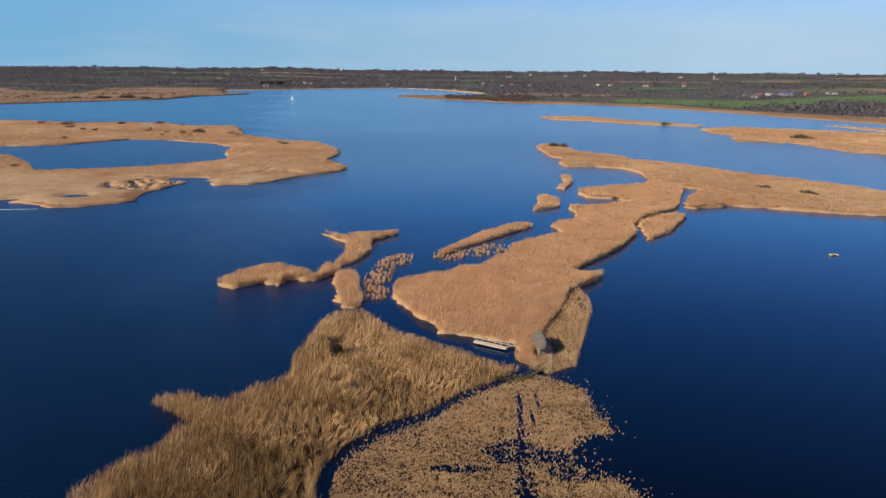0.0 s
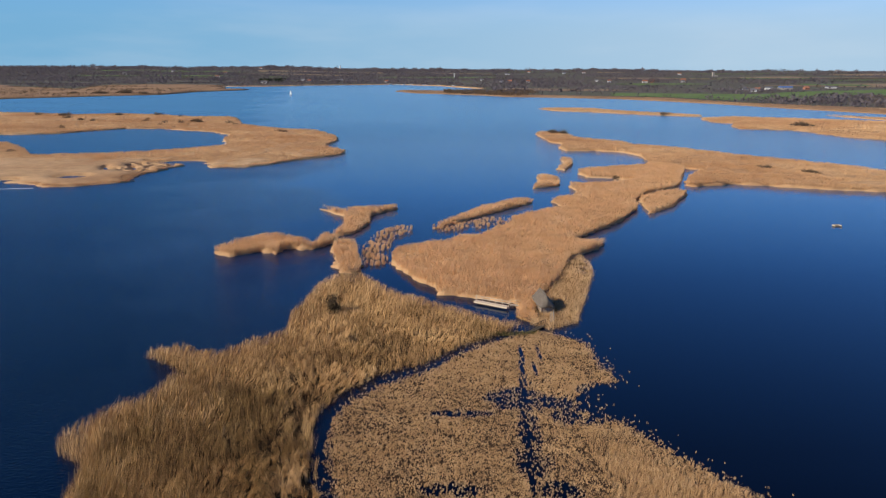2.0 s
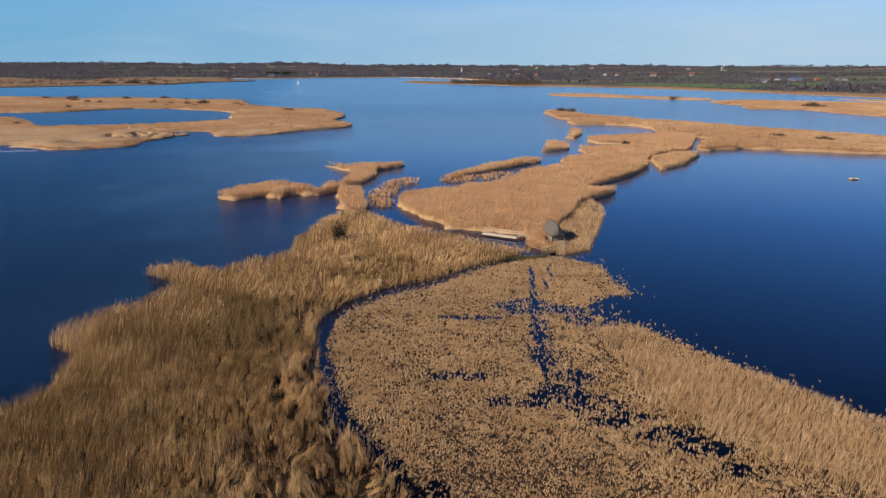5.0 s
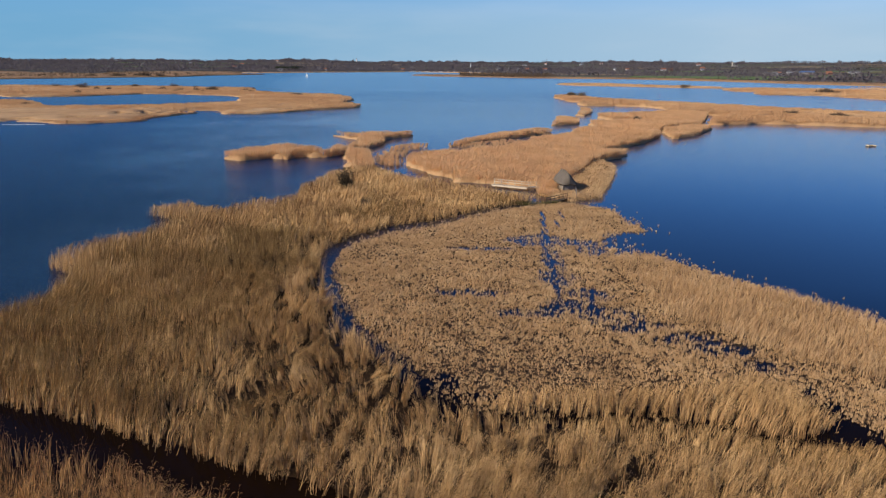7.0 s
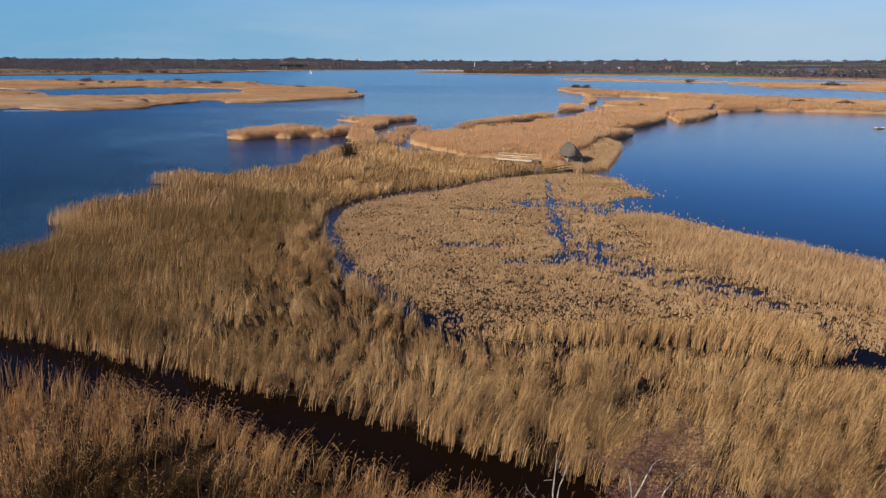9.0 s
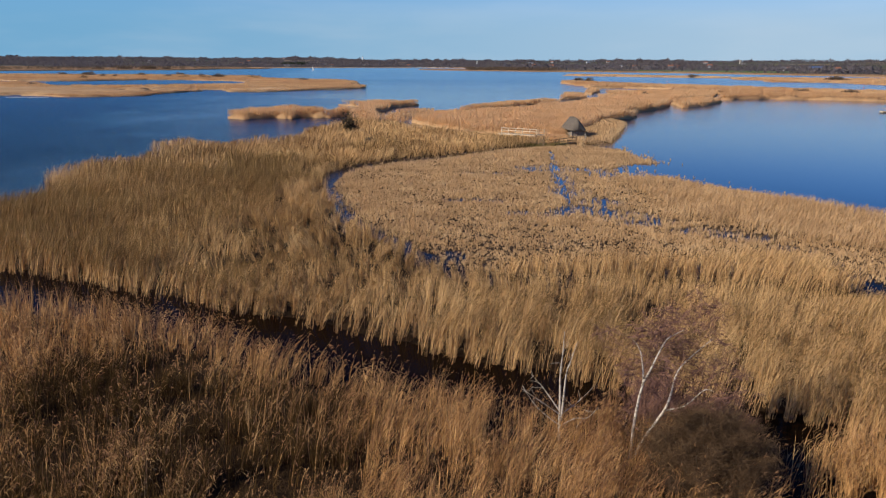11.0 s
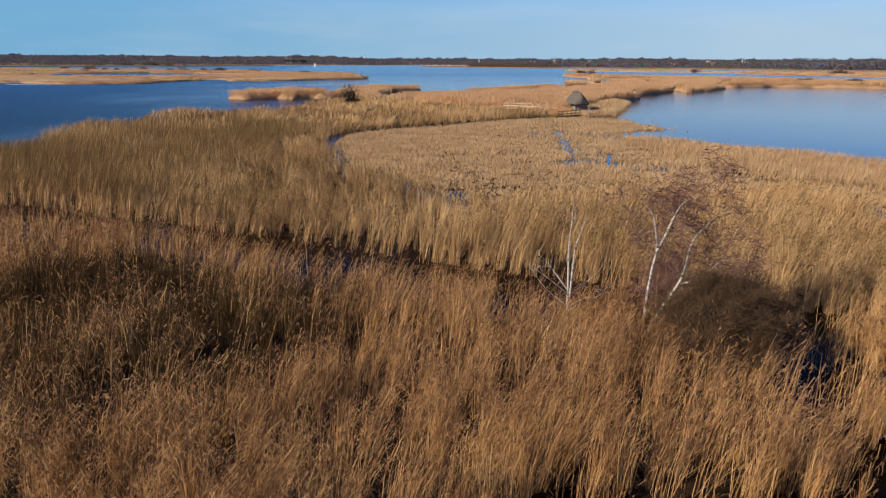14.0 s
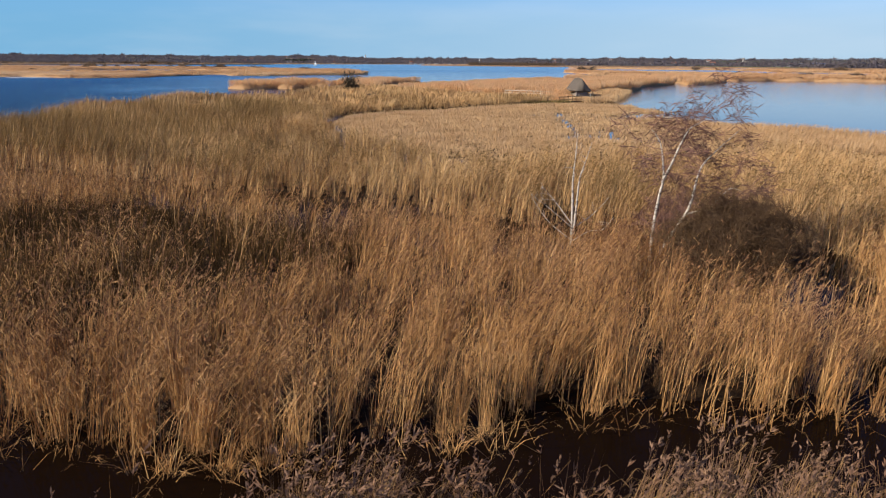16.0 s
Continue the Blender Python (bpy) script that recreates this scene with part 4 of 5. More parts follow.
TRACK = [(15.2, 124, 0.27, 5), (14.5, 116, 0.27, 6), (13.7, 107, 0.27, 7), (12.9, 97, 0.27, 7), (12.4, 87, 0.27, 7), (12.0, 79, 0.25, 5), (16.9, 118, 0.27, 3), (18.6, 125, 0.27, 4)]
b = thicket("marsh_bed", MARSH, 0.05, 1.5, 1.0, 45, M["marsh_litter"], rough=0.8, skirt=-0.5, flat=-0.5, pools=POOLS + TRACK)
tagged(b, "wet brown marsh bed of mown stubble and litter", "bank", kind="structure")


def tussocks(name, poly, seed, per, pools, label, height=0.85, grow=1.0):
    rng = np.random.default_rng(seed)
    p = np.asarray(poly, float)
    (ax, ay), (bx, by) = p.min(0), p.max(0)
    n = int((bx - ax) * (by - ay) * per)
    x, y = rng.uniform(ax, bx, n), rng.uniform(ay, by, n)
    loose = np.where(rng.random(n) < 0.16, 2.2, 0.6)   # single tussocks stand out in the water
    ok = inside(x + rng.normal(0, 1, n) * loose, y + rng.normal(0, 1, n) * loose, p)
    ok &= ~inside(x + rng.normal(0, 1.2, n), y + rng.normal(0, 1.2, n), EAST_REEDS)
    x, y = x[ok], y[ok]
    thin = np.zeros(len(x))
    for cx, cy, rx, ry in pools:
        thin = np.maximum(thin, np.clip(1.75 - np.hypot((x - cx) / rx, (y - cy) / ry), 0, 1))
    thin = np.clip(np.clip(thin * 1.0, 0, 0.93) * (0.6 + 0.8 * vnoise(x, y, 1.2, 4)), 0, 0.9)
    for cx, cy, rx, ry in TRACK:   # a narrow trodden water lane
        thin = np.maximum(thin, 0.95 * (np.hypot((x - cx) / (rx * 1.6), (y - cy) / ry) < 1))
    # rows left by the mower, and open gaps
    thin = np.maximum(thin, 0.5 * np.clip((vnoise(x * 0.35, y, 1.7, 15) - 0.45) * 3, 0, 1) * (vnoise(x, y, 14, 16) > 0.45))
    thin = np.maximum(thin, 0.6 * np.clip((vnoise(x, y, 0.7, 17) - 0.52) * 6, 0, 1))
    ok = rng.random(len(x)) > thin
    x, y = x[ok], y[ok]
    n = len(x)
    d = np.hypot(x, y)
    size = grow * (0.65 + 0.7 * rng.random(n)) * (0.8 + 0.5 * vnoise(x, y, 7, 3))
    nb = 7
    az = rng.uniform(0, math.tau, (n, nb))
    out = rng.uniform(0.0, 0.5, (n, nb)) * size[:, None]
    hh = height * size[:, None] * rng.uniform(0.5, 1.25, (n, nb))
    wd = np.interp(d, [40, 80, 140, 220], [0.03, 0.038, 0.05, 0.08])[:, None] * rng.uniform(0.6, 1.3, (n, nb))
    cx, cy = np.cos(az), np.sin(az)
    bx0, by0 = x[:, None] + cx * out * 0.6, y[:, None] + cy * out * 0.6
    tx, ty = x[:, None] + cx * out * 1.2 + 0.10 * hh, y[:, None] + cy * out * 1.2 + 0.03
    turn = rng.uniform(0, math.tau, (n, nb))
    fx, fy = np.cos(turn) * wd, np.sin(turn) * wd
    low = np.full_like(hh, -0.05)
    v = np.stack([np.stack([bx0 - fx, by0 - fy, low], -1), np.stack([bx0 + fx, by0 + fy, low], -1), np.stack([tx, ty, hh], -1)], 2)
    k = n * nb
    me = quick_mesh(name, v.reshape(-1, 3), np.full(k, 3), np.arange(k * 3), [M["tussock"]])
    ob = new(name, me)
    return tagged(ob, label, "marsh plants", kind="stuff")


tussocks("marsh_tussocks", MARSH, 40, 31.0, POOLS, "cut marsh of pale straw tussocks standing in shallow water", 0.85, 0.34)
reed_bed("reed_bed", EAST_REEDS, "dense low bed of pale golden reeds beside the bay", 46, height=1.15, body=0.1, step=1.0, rough=0.5, thick=0.9, lean=(0.2, 0.05), wild=0.14, mats=("tussock", "brown_top"), browned=0.1, plumes=False, body_mat="pale_litter", flat=-0.5)
TUFTS_A = [(-24.6, 201), (-23.4, 209.5), (-21.3, 223), (-15.6, 231.6), (-10.3, 230.4), (-11.4, 222.3), (-16.3, 215.8), (-16.5, 201.3), (-20.5, 197.5), (-15.7, 191), (-15.2, 184.8), (-21.7, 183.7), (-23.1, 193.3)]
TUFTS_B = [(-4.5, 232.7), (0.1, 240.1), (6.7, 235.2), (14.8, 246.9), (23.5, 244.8), (21.8, 235.8), (13.9, 228.5), (9.4, 231.1), (2.9, 224.1), (-2.9, 225.9)]


def tufts(poly, seed, size, share, height, label):
    """Round tufts of reed standing apart in the water."""
    p = scatter(poly, seed, 2.2)
    cx, cy, own = clumps(p[:, 0], p[:, 1], size, seed)
    s_ = own < share
    p = np.stack([p[:, 0] + (cx - p[:, 0]) * 0.45, p[:, 1] + (cy - p[:, 1]) * 0.45], -1)[s_]
    ob = new("reed_tufts", stalks("reed_tufts", p, height, [M["reed_mid"]], seed, plumes=False))
    return tagged(ob, label, "reeds", kind="stuff")


tufts(TUFTS_A, 41, 1.5, 0.66, 1.3, "scattered tufts of reed standing in open water")
tufts(TUFTS_B, 42, 1.5, 0.6, 1.2, "scattered tufts of reed standing in open water")
ob = new("reed_tufts", stalks("reed_tufts", scatter([(-57, 92), (-54, 97), (-50, 95), (-48, 84), (-52, 86), (-55, 88)], 43, 0.5), 2.2, [M["pale_reed"]], 43, plumes=False))
tagged(ob, "thin outlying reeds standing in open water", "reeds", kind="stuff")


# ---- far woods, hedges and fields ----
def crowns(name, pts, hs, seed, label, material, blades=22, size=0.3, wide=0.55, category="trees"):
    """Bare winter trees far off: crowns of many small slanting sprays over a short trunk."""
    rng = np.random.default_rng(seed)
    n = len(pts)
    pts, hs = np.asarray(pts, float), np.asarray(hs, float)
    u = rng.normal(0, 1, (n, blades, 3))
    u /= np.linalg.norm(u, axis=2, keepdims=True)
    r = rng.uniform(0.25, 1, (n, blades, 1)) ** 0.5
    c = u * r * np.stack([hs * wide, hs * wide, hs * 0.46], -1)[:, None, :]
    c[:, :, 2] += hs[:, None] * 0.54
    c += pts[:, None, :]
    s = (hs * size)[:, None, None]
    a = rng.normal(0, 1, (n, blades, 3)) * s * 0.5
    b = rng.normal(0, 1, (n, blades, 3)) * s * 0.5
    v = np.stack([c - a, c + a * 0.6 + b * 0.3, c + b], 2).reshape(-1, 3)
    k = n * blades
    # trunks
    tw = (hs * 0.035)[:, None]
    ang = rng.uniform(0, math.pi, n)
    fx = np.stack([np.cos(ang), np.sin(ang), np.zeros(n)], -1) * tw
    top = pts + np.stack([np.zeros(n), np.zeros(n), hs * 0.6], -1)
    tv = np.stack([pts - fx, pts + fx, top], 1).reshape(-1, 3)
    V = np.concatenate([v, tv])
    me = quick_mesh(name, V, np.full(k + n, 3), np.arange(len(V)), [material])
    return tagged(new(name, me), label, category, kind="stuff")


rng = np.random.default_rng(50)
n = 118000
b = rng.uniform(-0.66, 0.66, n)
r0 = shore(b) + 25
r = np.sqrt(rng.uniform(0, 1, n)) * 4800
ok = r > r0
b, r = b[ok], r[ok]
x, y = r * np.sin(b), r * np.cos(b)
FIELDS = [("green", [(340, 1440), (567, 1390), (640, 1420), (944, 1690), (640, 1225), (470, 1150), (392, 1262), (300, 1290)]),
          ("green", [(700, 1500), (1150, 1780), (1250, 1700), (860, 1330)]),
          ("stubble", [(150, 1700), (390, 1640), (420, 1560), (260, 1520), (120, 1560)]),
          ("stubble", [(900, 2050), (1350, 2300), (1600, 2250), (1200, 1900)]),
          ("stubble", [(600, 2900), (1500, 3100), (1550, 2900), (700, 2700)]),
          ("green", [(-300, 2900), (200, 3000), (250, 2800), (-250, 2720)]),
          ("green", [(-1000, 2700), (-600, 2800), (-580, 2700), (-960, 2600)]),
          ("stubble", [(-950, 3650), (-300, 3700), (-300, 3500), (-900, 3450)]),
          ("green", [(500, 2150), (760, 2250), (820, 2120), (560, 2020)]),
          ("stubble", [(1700, 3300), (2600, 3500), (2600, 3300), (1800, 3100)])]
for k in range(26):   # more strips of field between the hedges
    fb, fr = rng.uniform(-0.55, 0.6), rng.uniform(2150, 4500)
    if fb < -0.05 and rng.random() < 0.6 or fr < shore(fb) + 350:
        continue
    cx, cy, fw, fd = fr * math.sin(fb), fr * math.cos(fb), rng.uniform(90, 330), rng.uniform(30, 90)
    ca, sa = math.cos(-fb + rng.normal(0, 0.2)), math.sin(-fb + rng.normal(0, 0.2))
    FIELDS.append((("green", "stubble", "meadow")[int(rng.integers(0, 3))], [(cx + ca * u - sa * v, cy + sa * u + ca * v) for u, v in ((-fw, -fd), (fw, -fd * 0.8), (fw * 0.9, fd), (-fw * 0.95, fd * 0.9))]))
free = np.ones(len(x), bool)
for _, poly in FIELDS:
    free &= ~inside(x, y, poly)
free &= ~inside(x, y, WEST_SHORE) & ~inside(x, y, EAST_SHORE)
cover = vnoise(x, y, 260, 51) * 0.6 + vnoise(x, y, 90, 52) * 0.4
belt = np.clip(1 - np.abs(r - shore(b) - 120) / 220, 0, 1) * (x < 60)
keep = free & (rng.random(len(x)) < np.clip((cover - 0.30 + 0.16 * (b < 0.02)) * 2.2, 0.04, 1) + 0.6 * belt)
x, y, r, b = x[keep], y[keep], r[keep], b[keep]
z = land_height(r, b) - 0.3
h = rng.uniform(3.5, 10.0, len(x)) * (0.75 + 0.45 * vnoise(x, y, 150, 53))
h *= (1 + 0.5 * (r > 3900) * np.clip((vnoise(b * 4000, b * 0, 24, 57) - 0.5) * 4, 0, 1))
crowns("far_woods", np.stack([x, y, z], -1), h, 54, "bare grey-brown winter woods and hedges across the flat land", M["wood"], blades=6, size=0.46)

# scrub on the headland and along the east shore
sx, sy = rng.uniform(0, 180, 900), rng.uniform(1270, 1480, 900)
ok = inside(sx, sy, HEADLAND) | inside(sx, sy, [(100, 1400), (400, 1230), (420, 1330), (150, 1560)])
crowns("scrub", np.stack([sx[ok], sy[ok], np.full(ok.sum(), 0.7)], -1), rng.uniform(3, 7, ok.sum()), 55, "bare brown scrub on the low headland", M["scrub"], 20, 0.3, 0.7, "scrub")
sx, sy = rng.uniform(560, 1100, 1500), rng.uniform(880, 1500, 1500)
ok = inside(sx, sy, [(590, 950), (760, 900), (1100, 1300), (900, 1400), (660, 1190)])
crowns("scrub", np.stack([sx[ok], sy[ok], np.full(ok.sum(), 0.7)], -1), rng.uniform(3, 7.5, ok.sum()), 56, "bare brown carr woodland behind the reed fringe", M["scrub"], 20, 0.28, 0.7, "scrub")
sx, sy = rng.uniform(-900, -420, 1500), rng.uniform(1080, 1800, 1500)
ok = inside(sx, sy, WEST_SHORE) & (vnoise(sx, sy, 70, 59) * 0.7 + vnoise(sx, sy, 25, 60) * 0.3 > 0.55)
crowns("scrub", np.stack([sx[ok], sy[ok], np.full(ok.sum(), 1.0)], -1), rng.uniform(2, 5, ok.sum()), 59, "bare brown scrub scattered through the shore marsh", M["scrub"], 16, 0.34, 0.8, "scrub")
crowns("tall_tree", [(672, 2330, 0.7), (684, 2335, 0.7), (696, 2328, 0.7)], [15, 19, 15], 57, "group of tall bare trees on the skyline", M["wood"], 160, 0.16, 0.5)

ex = rng.uniform(-540, -465, 26)
crowns("evergreen_trees", np.stack([ex, 2050 + rng.uniform(0, 40, 26), np.full(26, 0.7)], -1), rng.uniform(9, 15, 26), 58, "clump of dark evergreen trees behind the white boathouse", M["foliage"], 60, 0.22, 0.4)
for step_, (kind_, poly) in enumerate(FIELDS):
    p = worn(poly, 60, 5, len(poly))
    pts = [Vector(v) for v in p]
    co, _, faces, *_ = delaunay_2d_cdt(pts, [], [list(range(len(p)))], 1, 1e-3)
    bm = bmesh.new()
    vs = []
    for v in co:
        rr, bb = math.hypot(v.x, v.y), math.atan2(v.x, v.y)
        vs.append(bm.verts.new((v.x, v.y, float(land_height(np.array([rr]), np.array([bb]))[0]) + 0.5 + 0.06 * step_)))
    for f in faces:
        bm.faces.new([vs[i] for i in f])
    bmesh.ops.recalc_face_normals(bm, faces=bm.faces)
    ob = part("field", bm, M[kind_])
    tagged(ob, {"green": "flat green winter field", "stubble": "flat pale stubble field", "meadow": "flat field of dull bare soil"}[kind_], "field", kind="structure")


# ---- buildings on the far shore ----
def house(at, turn, w, d, h, roof, wall, tiles, label, name="house", windows=3):
    e = thing(name, label, "house", at, turn)
    part("wall", boxed(-w / 2, -d / 2, -0.5, w / 2, d / 2, h), wall, e)
    bm = bmesh.new()
    o = 0.4
    a = [bm.verts.new(p) for p in ((-w / 2 - o, -d / 2 - o, h - 0.1), (w / 2 + o, -d / 2 - o, h - 0.1), (w / 2 + o, d / 2 + o, h - 0.1), (-w / 2 - o, d / 2 + o, h - 0.1), (-w / 2 - o, 0, h + roof), (w / 2 + o, 0, h + roof))]
    for f in ((0, 1, 5, 4), (2, 3, 4, 5), (0, 4, 3), (1, 2, 5), (3, 2, 1, 0)):
        bm.faces.new([a[i] for i in f])
    rf = part("roof", bm, tiles, e)
    part("chimney", boxed(w * 0.3, -0.4, h + roof * 0.6, w * 0.3 + 0.8, 0.4, h + roof + 0.9), M["brick"], rf)
    for k in range(windows):
        cx = -w / 2 + w * (k + 0.5) / windows
        part("window", boxed(cx - 0.6, -d / 2 - 0.06, h * 0.35, cx + 0.6, -d / 2 + 0.05, h * 0.75), M["glass_dark"], e)
    return e


def on_land(x, y):
    r, b = math.hypot(x, y), math.atan2(x, y)
    return (x, y, float(land_height(np.array([r]), np.array([b]))[0]))


house(on_land(-505, 1992), 4, 15, 8, 4.5, 3.5, M["white"], M["slate"], "white boathouse on the far shore with a slate roof")
house(on_land(-412, 2170), -8, 12, 7, 4.5, 3.2, M["white"], M["tile"], "white house with a red tiled roof among trees")
house(on_land(-340, 2350), 10, 11, 7, 4.5, 3.0, M["white"], M["slate"], "small white house among bare trees")
house(on_land(655, 2330), 5, 16, 8, 5, 4, M["white"], M["tile"], "white house with a red tiled roof beside fields")
house(on_land(690, 2370), -15, 14, 8, 5, 4, M["brick"], M["tile"], "red brick house with a tiled roof")
house(on_land(860, 2570), 8, 16, 9, 5.5, 4.5, M["brick"], M["tile"], "red brick farmhouse with a tiled roof")
house(on_land(175, 2170), 12, 12, 8, 4.5, 3.5, M["white"], M["slate"], "white cottage near the shore")
house(on_land(205, 2230), -10, 13, 8, 5, 4, M["brick"], M["tile"], "brick cottage near the shore")
house(on_land(262, 2230), 6, 11, 8, 5, 4, M["white"], M["tile"], "white cottage under bare trees")
house(on_land(985, 1815), -6, 26, 9, 4, 3, M["white"], M["slate"], "long white farm building beside fields", windows=6)
house(on_land(688, 1625), 12, 14, 9, 4, 3, M["white"], M["slate"], "white farm shed at the edge of a green field")
house(on_land(722, 1640), -5, 12, 9, 4, 3, M["flint"], M["tile"], "tan farm building at the edge of a green field")
house(on_land(820, 1712), -8, 30, 18, 5, 3.5, M["flint"], M["blue"], "long farm barn with a blue sheet roof", "barn", 0)
house(on_land(770, 1690), -8, 16, 12, 5, 3, M["white"], M["slate"], "grey and white farm shed", "barn", 0)
house(on_land(880, 1730), 10, 12, 9, 4, 3.5, M["brick"], M["tile"], "brick farm building with a tiled roof", "barn", 2)
house(on_land(-840, 2640), 10, 14, 8, 5, 3.5, M["white"], M["tile"], "white farmhouse among bare trees")
house(on_land(-1300, 2900), -10, 13, 8, 5, 3.5, M["white"], M["slate"], "white farmhouse among bare trees")
house(on_land(-1750, 3600), 0, 18, 9, 5.5, 4, M["white"], M["slate"], "distant white farmhouse among fields")
house(on_land(1150, 3500), 0, 18, 9, 5.5, 4, M["white"], M["tile"], "distant white house on rising ground")
house(on_land(2250, 4100), 0, 24, 10, 6, 4, M["white"], M["slate"], "distant white farm on rising ground")
house(on_land(300, 3400), 5, 22, 10, 5, 3.5, M["white"], M["slate"], "distant pale farm building")

# small cottages and farms scattered among the trees
for k, (hx, hy) in enumerate(((521, 2440), (551, 2382), (803, 2401), (450, 3822), (600, 3586), (702, 3602), (-453, 2284), (-1017, 3959), (-1268, 3339), (-965, 3145), (666, 1532), (-175, 2155), (130, 2450))):
    far_ = hy > 3000
    house(on_land(hx, hy), (k * 29) % 40 - 20, 15 if far_ else 11, 8, 5.5 if far_ else 4.5, 3.5, M["white"], M[("slate", "tile")[k % 2]], ("distant white farm building among hedges" if far_ else "small white cottage among bare trees"))

e = thing("church", "tall flint church tower on the skyline", "church", on_land(1188, 3160), 10)
part("tower", boxed(-4, -4, -1, 4, 4, 18), M["flint"], e)
part("parapet", boxed(-4.3, -4.3, 18, 4.3, 4.3, 20), M["flint"], e)
part("nave", boxed(4, -4, -1, 20, 4, 8), M["flint"], e)
for k in (7, 13):
    part("window", boxed(-0.9, -4.1, k, 0.9, -3.9, k + 3.5), M["glass_dark"], e)
e = thing("mill_tower", "white tapering mill tower on the skyline", "tower", on_land(-640, 4390), 0)
bm = bmesh.new()
bmesh.ops.create_cone(bm, cap_ends=True, segments=16, radius1=5, radius2=3.2, depth=22, matrix=Matrix.Translation((0, 0, 11)))
part("body", bm, M["white"], e)
bm = bmesh.new()
bmesh.ops.create_cone(bm, cap_ends=True, segments=16, radius1=3.5, radius2=0.4, depth=3.4, matrix=Matrix.Translation((0, 0, 23.7)))
part("cap", bm, M["slate"], e)
e = thing("water_tower", "slim white tower standing in fields", "tower", on_land(40, 2900), 0)
bm = bmesh.new()
bmesh.ops.create_cone(bm, cap_ends=True, segments=14, radius1=2.2, radius2=1.8, depth=13, matrix=Matrix.Translation((0, 0, 6.5)))
part("shaft", bm, M["white"], e)
bm = bmesh.new()
bmesh.ops.create_cone(bm, cap_ends=True, segments=14, radius1=2.0, radius2=3.0, depth=4, matrix=Matrix.Translation((0, 0, 15)))
part("tank", bm, M["white"], e)


# ---- boats and marks on the lake ----
def hull(L, W, H):
    bm = bmesh.new()
    rings = []
    for k in range(9):
        u = k / 8
        w = W / 2 * (math.sin(math.pi * (0.12 + 0.62 * (1 - u))) ** 0.8 if u < 1 else 0.02)
        x = L * (u - 0.5)
        sheer = H * (1 + 0.35 * u * u)
        rings.append([bm.verts.new(p) for p in ((x, -w, sheer), (x, -w * 0.75, H * 0.25), (x, 0, -0.25), (x, w * 0.75, H * 0.25), (x, w, sheer))])
    for a, c in zip(rings, rings[1:]):
        for k in range(4):
            bm.faces.new((a[k], a[k + 1], c[k + 1], c[k]))
        bm.faces.new((a[4], a[0], c[0], c[4]))
    bm.faces.new(rings[0])
    bmesh.ops.recalc_face_normals(bm, faces=bm.faces)
    return bm


boat = thing("sailing_boat", "white sailing boat under full sail on the open lake", "boat", (-282, 1300, 0), -35)
part("hull", hull(7, 2.2, 0.8), M["white"], boat)
bm = bmesh.new()
tube(bm, [(0.4, 0, 0.6), (0.4, 0, 8.4)], [0.08, 0.05])
part("mast", bm, M["timber"], boat)


def sail(pts):
    bm = bmesh.new()
    a, b_, c = (Vector(p) for p in pts)
    nrm = (b_ - a).cross(c - a).normalized()
    n = 6
    grid = {}
    for i in range(n + 1):
        for j in range(n + 1 - i):
            u, v = i / n, j / n
            p = a + (b_ - a) * u + (c - a) * v + nrm * 0.5 * math.sin(math.pi * (u + v)) * (1 - v)
            grid[i, j] = bm.verts.new(p)
    for i in range(n):
        for j in range(n - i):
            bm.faces.new((grid[i, j], grid[i + 1, j], grid[i, j + 1]))
            if i + j < n - 1:
                bm.faces.new((grid[i + 1, j], grid[i + 1, j + 1], grid[i, j + 1]))
    bmesh.ops.solidify(bm, geom=bm.faces[:], thickness=0.02)
    return bm


part("mainsail", sail(((0.3, 0, 1.4), (-2.9, 0.4, 1.4), (0.3, 0, 8.2))), M["sail"], boat)
part("jib", sail(((3.2, 0, 1.0), (0.6, 0.3, 1.2), (0.5, 0, 6.6))), M["sail"], boat)

moored = None
for k in range(16):
    bx, by = -150 + 13 * k + 4 * math.sin(k * 2.1), 1975 - 5 * k + 8 * math.cos(k * 1.7) - max(0, k - 8) * 6
    if moored is None:
        moored = thing("moored_boat", "white cabin boat moored at the far shore", "boat", (bx, by, 0), 20, group="boats moored at the far shore")
        part("hull", hull(10, 3.2, 1.2), M["white"], moored)
        part("cabin", boxed(-3, -1.1, 1.2, 2, 1.1, 2.6, bevel=0.15), M["white"], moored)
        part("window", boxed(-2.6, -1.14, 1.7, 1.6, -1.08, 2.2), M["glass_dark"], moored)
    else:
        copy_thing(moored, pose(bx, by, 0, 0, 0, (k * 37) % 60 - 20))

raft = thing("floating_raft", "small weathered floating timber raft with a raised box", "raft", (137.8, 236.8, 0), 8)
for k in range(6):
    part("plank", boxed(-1.4, -0.8 + k * 0.28, 0.12, 1.4, -0.56 + k * 0.28, 0.2, bevel=0.015), M["dark_timber"], raft)
for y_ in (-0.6, 0.6):
    part("float", boxed(-1.3, y_ - 0.2, -0.3, 1.3, y_ + 0.2, 0.12, bevel=0.05), M["dark_timber"], raft)
for x_ in (-1.3, 1.3):
    part("end_board", boxed(x_ - 0.05, -0.8, 0.2, x_ + 0.05, 0.86, 0.55, bevel=0.01), M["timber"], raft)
part("side_board", boxed(-1.3, 0.78, 0.2, 1.3, 0.86, 0.6, bevel=0.01), M["timber"], raft)


